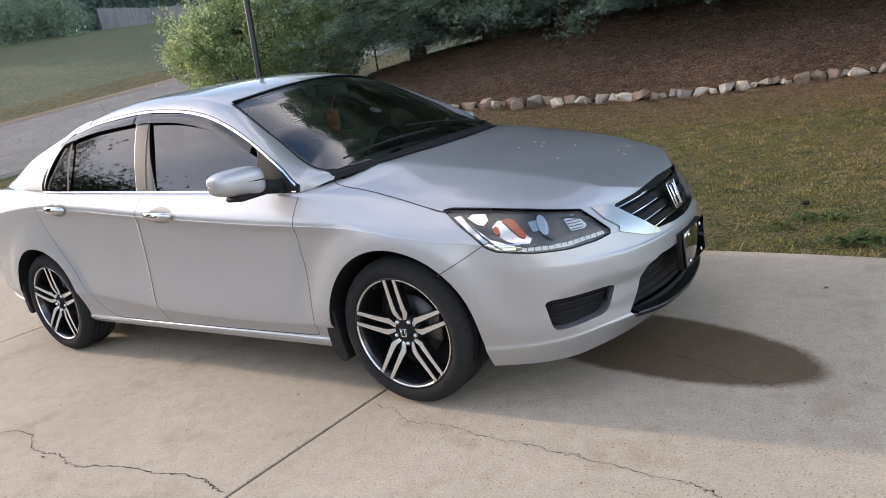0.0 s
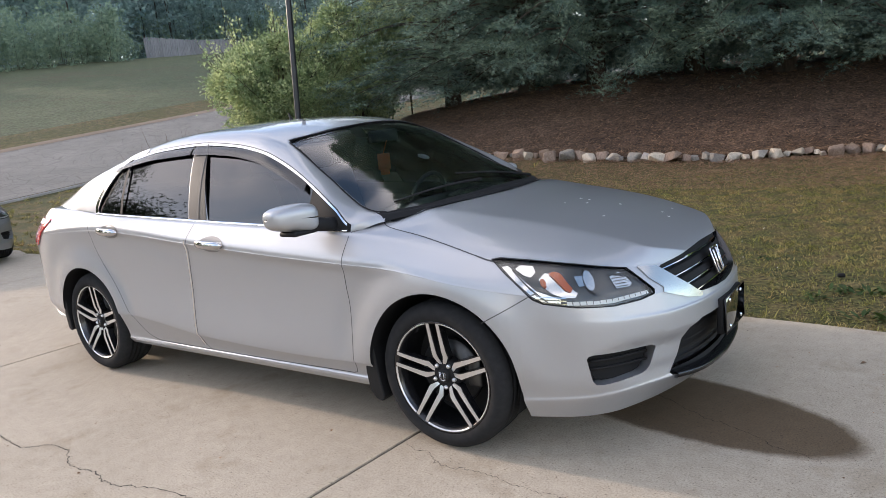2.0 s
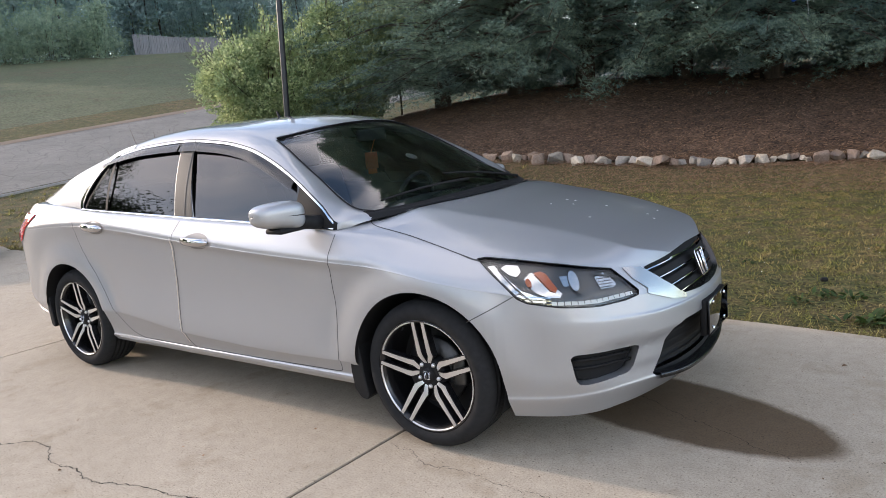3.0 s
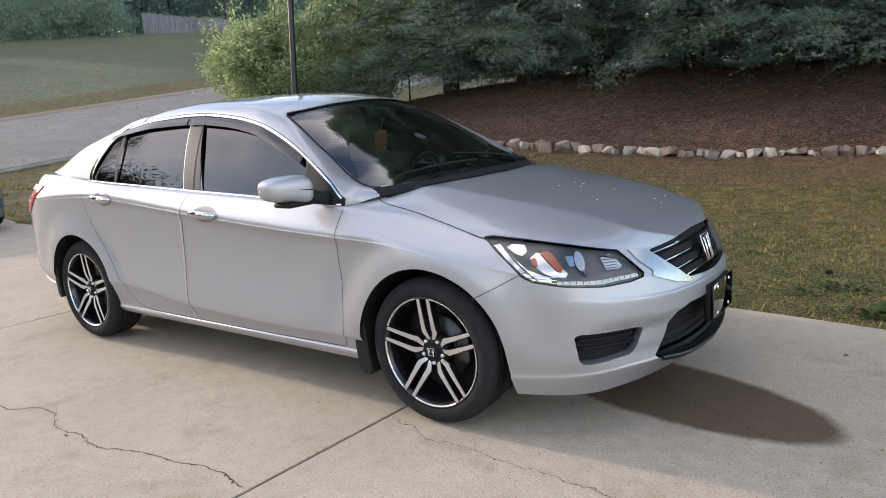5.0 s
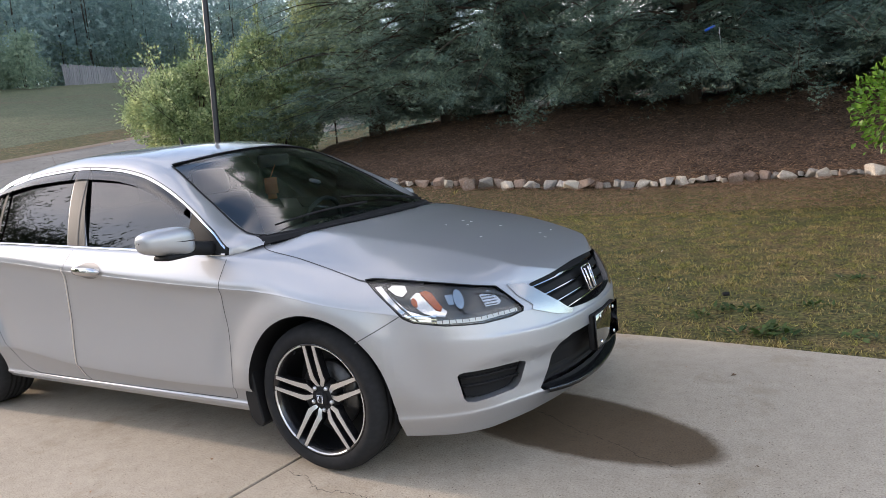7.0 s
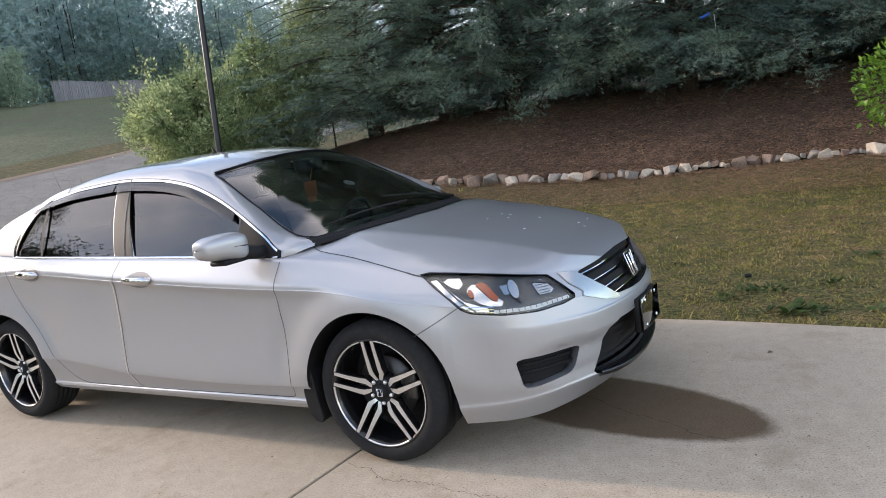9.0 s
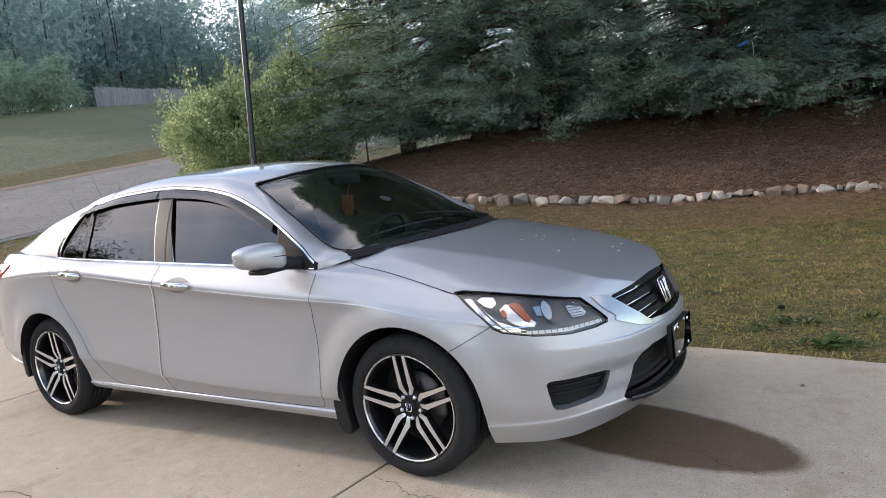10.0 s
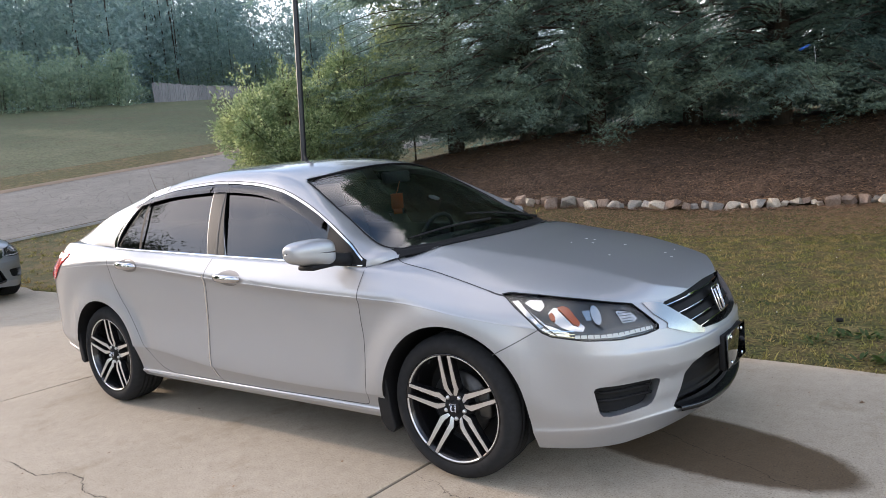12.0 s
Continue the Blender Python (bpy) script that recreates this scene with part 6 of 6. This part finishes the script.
def cedar(seed, height, radius, n_limbs=310, per=72, bare=0.5, near=True):
    """A dense evergreen: trunk, limbs that arch over and droop at their ends, feathery sprays along them."""
    r = np.random.default_rng(seed)
    tree = thing("cedar_tree", "tall dense dark green evergreen with low sweeping branches", "tree", "evergreen row")
    trunk = tube_bm([(0, 0, -0.3), (0.03, 0.02, height * 0.2), (0.06, -0.03, height * 0.55), (0.0, 0.0, height * 0.97)], [0.24, 0.19, 0.11, 0.02], 10)
    pos, out, size = [], [], []
    for k in range(n_limbs):
        z = bare + (height - bare) * (k / n_limbs) ** 1.5
        f = (z - bare) / (height - bare)
        reach = radius * (1 - f) ** 0.5 * (0.70 + 0.5 * r.random()) + 0.15
        a = k * 2.4 + r.normal() * 0.4
        droop = (0.20 if f < 0.5 else 0.05) * reach * r.uniform(0.4, 1.4)
        least = 0.12 if r.random() < 0.2 else 0.44 + 0.4 * r.random()
        tip = np.array((reach * math.cos(a), reach * math.sin(a), max(least, z - droop + 0.35 * f * reach)))
        line = np.array([tuple(p) for p in limb_curve((0, 0, z), tip, 0.13 * reach, 6)])
        if f < 0.85:
            tube_bm([tuple(p) for p in line], list(np.linspace(0.032 * (1.2 - f), 0.005, 6)), 5, trunk)
        high = z > 5.6
        plumes = max(3, int((4 + 8 * reach / radius) * (0.42 if high else 1.0)))
        for q in r.random(plumes) ** 0.55:
            i = min(int(q * 5), 4)
            c = line[i] + (line[i + 1] - line[i]) * (q * 5 - i)
            turn = a + r.normal() * 0.8
            way = np.array((math.cos(turn), math.sin(turn), r.normal() * 0.20 - 0.10))
            c = c + way * 0.22 + r.normal(size=3) * (0.14, 0.14, 0.10)
            coarse = high or not near or c[1] > 0.7                          # the far side and the tops carry fewer, larger sprays
            m = int(per * r.uniform(0.6, 1.3) * (0.30 if coarse else 1.0))
            size.append(r.uniform(0.045, 0.105, m) * (5.0 if high else 3.0 if coarse else 1.0))
            t = np.abs(r.normal(size=m)) * 0.30 - 0.15           # a fan that narrows towards its end
            wide = np.clip(0.17 - 0.26 * t, 0.02, 0.2)[:, None]
            side = np.array((-way[1], way[0], 0.0))
            p = c + way * (t * (2.4 if high else 1.25))[:, None] + side * (r.normal(size=(m, 1)) * wide) + r.normal(size=(m, 3)) * (0.03, 0.03, 0.035) * (2.0 if high else 1.0)
            p[:, 2] -= 0.35 * np.clip(t, 0, 1) ** 1.3
            pos.append(p)
            out.append(way + side * (np.sign(r.normal(size=(m, 1))) * 0.45) + r.normal(size=(m, 3)) * (0.3, 0.3, 0.22) + (0, 0, -0.18))
    pos, out, size = np.concatenate(pos), np.concatenate(out), np.concatenate(size)
    part("trunk", trunk, M_BARK, tree)
    me = scatter("crown", SPRAY_V, SPRAY_F, pos, turns(r, len(pos), 0.45, out), size, M_CEDAR)
    ob = new("crown", me)
    ob.parent = tree
    return tree


kinds = [cedar(101, 24.0, 3.3, bare=0.6), cedar(102, 23.0, 3.1, bare=0.85), cedar(103, 25.0, 3.4, bare=0.7), cedar(104, 21.0, 3.3, 240, 60, 0.9, near=False)]
spots = [(-7.9, 12.9, 1, 8, 0.75), (-5.8, 13.2, 0, -14, 1.12), (-3.9, 13.2, 1, 20, 1.17), (-1.8, 13.9, 2, 24, 0.95), (0.2, 13.3, 0, -26, 1.0), (2.4, 13.8, 2, -18, 0.9), (4.7, 13.3, 1, 5, 1.0), (7.1, 13.8, 0, 30, 0.9),
         (1.4, 17.3, 3, 40, 1.0), (4.0, 17.6, 3, 160, 1.05), (6.8, 17.2, 3, 250, 0.95)]
planted = set()
for x, y, k, a, tall in spots:
    m = pose(x, y, float(land(x, y)) - 0.05, 0, 0, a) @ Matrix.Diagonal((1, 1, tall, 1))
    if k in planted:
        copy_thing(kinds[k], m @ Matrix.Diagonal([1 / q for q in kinds[k].scale] + [1]))
    else:
        kinds[k].matrix_basis = m
        planted.add(k)

LEAF_V, LEAF_F = [(0, 0, 0), (0.5, -0.27, 0.07), (1, 0, -0.06), (0.5, 0.27, 0.07)], [(0, 1, 2), (0, 2, 3)]


def bush(name, label, category, at, rad, n_stems, n_leaf, leaf, mat, seed, lumps=9, top_open=0.25, group="", lump=0.5, shoots=0, low=-0.25):
    """A broad-leaved shrub: stems from the ground and leaves gathered in uneven lumps."""
    r = np.random.default_rng(seed)
    tree = thing(name, label, category, group, at)
    stems = bmesh.new()
    cent = []
    for k in range(lumps):
        a, e = k * 2.4 + r.normal() * 0.3, math.asin(r.uniform(low, 1.0))
        q = 0.62 + 0.12 * r.random()
        cent.append((rad[0] * q * math.cos(a) * math.cos(e), rad[1] * q * math.sin(a) * math.cos(e), rad[2] * (1 + 0.72 * math.sin(e))))
    for k in range(n_stems):
        c = cent[k % lumps]
        tube_bm([(r.normal() * 0.1, r.normal() * 0.1, -0.1), (c[0] * 0.35, c[1] * 0.35, c[2] * 0.4), (c[0] * 0.8, c[1] * 0.8, c[2] * 0.85), (c[0] * 1.15, c[1] * 1.15, c[2] * 1.1)], [0.028, 0.018, 0.010, 0.004], 6, stems)
    which = r.integers(lumps, size=n_leaf)
    v = r.normal(size=(n_leaf, 3))
    v /= np.linalg.norm(v, axis=1)[:, None]
    shell_r = r.uniform(0.55, 1.0, n_leaf) ** 0.6 * (1 + (r.random(n_leaf) < top_open) * r.exponential(0.16, n_leaf))
    size = np.array(rad) * (lump, lump, lump * 0.92)
    p = np.array(cent)[which] + v * shell_r[:, None] * size
    if shoots:                                  # long young shoots that stand out of the crown
        ps, vs = [p], [v]
        for k in range(shoots):
            c = np.array(cent[r.integers(lumps)])
            d = c / np.array(rad) * (0.9, 0.9, 0.2) + r.normal(size=3) * 0.3 + (0, 0, 0.7)
            d /= np.linalg.norm(d)
            length = r.uniform(0.5, 1.0)
            tube_bm([tuple(c), tuple(c + d * (lump * rad[2] + length))], [0.012, 0.003], 4, stems)
            t = r.uniform(0.2, 1.0, 26)[:, None]
            ps.append(c + d * (lump * rad[2] * 0.8 + length * t) + r.normal(size=(26, 3)) * 0.05)
            vs.append(d + r.normal(size=(26, 3)) * 0.8)
        p, v = np.concatenate(ps), np.concatenate(vs)
        n_leaf = len(p)
    part("trunk", stems, M_BARK, tree)
    me = scatter("leaves", LEAF_V, LEAF_F, p, turns(r, n_leaf, 0.9, v + r.normal(size=v.shape) * 0.6 + (0, 0, 0.15)), r.uniform(0.7, 1.3, n_leaf) * leaf, mat)
    ob = new("leaves", me)
    ob.parent = tree
    return tree


bush("shrub", "loose yellow-green deciduous shrub beside a black post", "shrub", (-11.9, 10.4, float(land(-11.9, 10.4)) - 0.1), (2.4, 1.8, 1.62), 26, 52000, 0.088, M_SHRUB, 7, 60, 0.5, lump=0.27, shoots=70, low=-0.9)
bush("shrub", "loose yellow-green deciduous shrub beside a black post", "shrub", (-10.5, 11.9, float(land(-10.5, 11.9))), (1.7, 1.5, 1.75), 16, 34000, 0.09, M_SHRUB, 9, 32, 0.5, lump=0.31, shoots=45, low=-0.9)
bush("sapling", "slender pale green sapling behind the shrub", "tree", (-9.6, 13.2, float(land(-9.6, 13.2))), (1.1, 1.1, 2.7), 1, 9000, 0.10, M_SHRUB, 12, 10, 0.5)
bush("clipped_bush", "rounded bright green clipped evergreen bush", "bush", (4.72, 6.1, float(land(4.7, 6.1)) - 0.05), (1.36, 1.33, 1.12), 14, 26000, 0.07, M_HOLLY, 17, 16, 0.05)

# post
bm = tube_bm([(-9.50, 8.67, float(land(-9.5, 8.7)) - 0.3), (-9.47, 8.70, 1.8), (-9.34, 8.85, 5.5), (-9.27, 8.93, 7.6)], [0.070, 0.068, 0.066, 0.064], 14)
tube_bm([(-9.485, 8.685, float(land(-9.5, 8.7)) - 0.05), (-9.482, 8.69, float(land(-9.5, 8.7)) + 0.35)], [0.10, 0.095], 14, bm)
ob = part("lamp_post", bm, M_POST)
tagged(ob, "slim black painted metal post beside the shrub", "post")

# leafless twigs in front of the shrub
r = np.random.default_rng(90)
bm = bmesh.new()
for k in range(330):
    x, y = -11.9 + r.normal() * 0.8, 8.0 + r.normal() * 0.6
    z = float(land(x, y))
    d = Vector((r.normal() * 0.35, r.normal() * 0.3, 1.0)) * r.uniform(0.35, 0.95)
    tube_bm([(x, y, z - 0.05), Vector((x, y, z)) + d * 0.5 + Vector((r.normal() * 0.05, 0, 0)), Vector((x, y, z)) + d], [0.009, 0.007, 0.003], 4, bm)
tagged(part("bare_shrub", bm, M_TWIG), "leafless grey twiggy shrub beside the street", "shrub")

# a scrap of blue plastic in the evergreens
g = thing("blue_scrap", "small bright blue plastic scrap caught in evergreen branches", "litter", "", (0.98, 11.35, 2.92))
bm = box_bm((0.20, 0.05, 0.05), (0, 0, 0.0), 0.015, 2, Matrix.Rotation(radians(-18), 3, "Y"))
part("strip", bm, M_BLUE, g)
part("cord", tube_bm([(0.16, 0, 0.0), (0.17, 0.01, -0.22), (0.165, 0, -0.42)], [0.006, 0.005, 0.006], 5), M_WHITE, g, "pale cord")

# board fence
fence = thing("board_fence", "weathered grey vertical-board privacy fence at the wood's edge", "fence")
bm = bmesh.new()
r = np.random.default_rng(77)
y = 32.9
while y < 48:
    z = float(land(-52.4, y))
    box_bm((0.02, 0.138, 1.9), (-52.4 + r.normal() * 0.01, y, z + 0.93 + r.normal() * 0.02 + 0.05 * math.sin(y * 0.8)), 0, 1, Matrix.Rotation(r.normal() * 0.012, 3, "X"), bm)
    y += 0.148
tagged(part("boarding", bm, M_FENCE, fence, smooth=False), kind="stuff")
for h in (0.4, 1.5):
    bm = tube_bm([(-52.45, q, float(land(-52.4, q)) + h) for q in np.arange(33.0, 48.1, 2.5)], [0.05] * 7, 4)
    part("rail", bm, M_FENCE, fence)
for q in np.arange(33.1, 48, 2.45):
    part("post", box_bm((0.1, 0.1, 2.1), (-52.47, q, float(land(-52.4, q)) + 0.9), 0.01), M_FENCE, fence)

# far woods
CLUMP_V, CLUMP_F = [], []
for k in range(3):
    q = np.random.default_rng(300 + k)
    c, d = q.normal(size=3) * 0.35, q.normal(size=(3, 3)) * 0.42
    i = len(CLUMP_V)
    CLUMP_V += [tuple(c + v) for v in d]
    CLUMP_F.append((i, i + 1, i + 2))


def woods(name, az, dist, tall, count, seed, per, label, low=0.0, big=1.0, mat=M_HAZED_WOODS):
    r = np.random.default_rng(seed)
    pos, size, trunks = [], [], bmesh.new()
    for k in range(count):
        a = radians(r.uniform(*az))
        d = r.uniform(*dist)
        x, y = 3.1 + d * math.cos(a), -3.2 + d * math.sin(a)
        z = float(land(x, y))
        h = tall(math.degrees(a)) * r.uniform(0.75, 1.1)
        w = h * r.uniform(0.17, 0.27)
        tube_bm([(x, y, z - 0.5), (x + r.normal() * 0.3, y, z + h * 0.5), (x, y + r.normal() * 0.3, z + h * 0.93)], [0.004 * h, 0.003 * h, 0.001 * h], 5, trunks)
        m = int(per * r.uniform(0.8, 1.2))
        lum = r.normal(size=(9, 3)) * (w * 0.5, w * 0.5, h * 0.26) + (x, y, z + h * 0.52)
        c = lum[r.integers(9, size=m)] + r.normal(size=(m, 3)) * (w * 0.42, w * 0.42, h * 0.11)
        c[:, 2] = np.clip(c[:, 2], z + low * h, z + h * 1.02)
        pos.append(c)
        size.append(r.uniform(0.4, 1.0, m) * (0.014 * h + 0.17) * big)
    pos, size = np.concatenate(pos), np.concatenate(size)
    me = scatter(name, CLUMP_V, CLUMP_F, pos, turns(r, len(pos)), size, mat)
    tagged(new(name, me), label, "woods", kind="stuff")
    tagged(part(name + "_trunks", trunks, M_BARK), "bare trunks in the far wood", "woods", kind="stuff")


rise = curve([(190, 9), (207, 9), (212, 10), (232, 11), (262, 10)])
crest = curve([(120, 9), (132, 10.5), (133.5, 14.5), (135.5, 14), (136.6, 11), (138.6, 10.6), (139.6, 14), (141.4, 15), (142.3, 12.5), (143.4, 14), (145, 19), (148, 22), (157, 22), (163, 12), (170, 5), (190, 5)])
woods("far_woods", (124, 148), (80, 100), lambda a: float(crest(a)) * 1.12, 72, 66, 1200, "green mixed wood behind the fence, leaf colour paled for haze", big=0.85)
woods("far_woods", (148, 178), (70, 92), lambda a: float(crest(a)), 62, 61, 1300, "green mixed wood behind the lawn, leaf colour paled for haze", big=0.85)
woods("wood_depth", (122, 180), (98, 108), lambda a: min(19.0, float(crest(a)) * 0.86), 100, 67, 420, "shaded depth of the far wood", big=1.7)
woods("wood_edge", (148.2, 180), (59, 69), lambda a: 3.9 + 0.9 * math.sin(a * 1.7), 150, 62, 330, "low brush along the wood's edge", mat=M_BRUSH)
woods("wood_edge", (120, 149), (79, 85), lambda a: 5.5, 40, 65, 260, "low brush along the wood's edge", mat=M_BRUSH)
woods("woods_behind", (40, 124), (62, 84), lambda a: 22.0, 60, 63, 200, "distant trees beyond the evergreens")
# unseen dark trees, added to cut the low sky lighting the car's side
woods("woods_across", (192, 262), (46, 66), lambda a: float(rise(a)), 60, 64, 240, "unseen distant trees added across the street", big=1.5, mat=M_NEARWOODS)
woods("woods_across", (262, 400), (52, 84), lambda a: 8.0, 60, 69, 150, "unseen distant trees added across the street")
woods("woods_across", (191.5, 204), (48, 54), lambda a: 17.0 + 1.2 * math.sin(a * 1.9) - max(0.0, a - 198) * 0.45, 16, 68, 3600, "tall trees across the street", big=0.62, mat=M_NEARWOODS)

# small things in the lawn
clod = part("clod", box_bm((0.05, 0.035, 0.03), (2.493, 2.397, float(land(2.493, 2.397)) + 0.0), 0.011, 2, Matrix.Rotation(0.5, 3, "Z")), M_BLACK)
tagged(clod, "small dark scrap lying in the lawn", "debris")
zt = float(land(2.9, 6.85)) + 0.02
tagged(part("stick", tube_bm([(2.62, 7.10, zt + 0.02), (2.80, 6.97, zt + 0.035), (2.92, 6.84, zt + 0.01), (3.08, 6.74, zt)], [0.007, 0.009, 0.008, 0.005], 6), M_STRAW), "dry pale stick lying on the thatch", "stick")
r = np.random.default_rng(91)
n = 34
wp = np.stack([r.uniform(0.6, 4.4, n), r.uniform(2.0, 6.6, n), np.zeros(n)], 1)
wp[:, 2] = land(wp[:, 0], wp[:, 1]) + 0.02
me = scatter("clover_flowers", [(-0.5, -0.4, 0), (0.5, -0.4, 0), (0.0, 0.55, 0), (0, 0, 0.5)], [(0, 1, 3), (1, 2, 3), (2, 0, 3)], wp, turns(r, n), r.uniform(0.007, 0.012, n), M_WHITE)
tagged(new("clover_flowers", me), "tiny white clover flowers scattered in the lawn", "flower", kind="stuff")
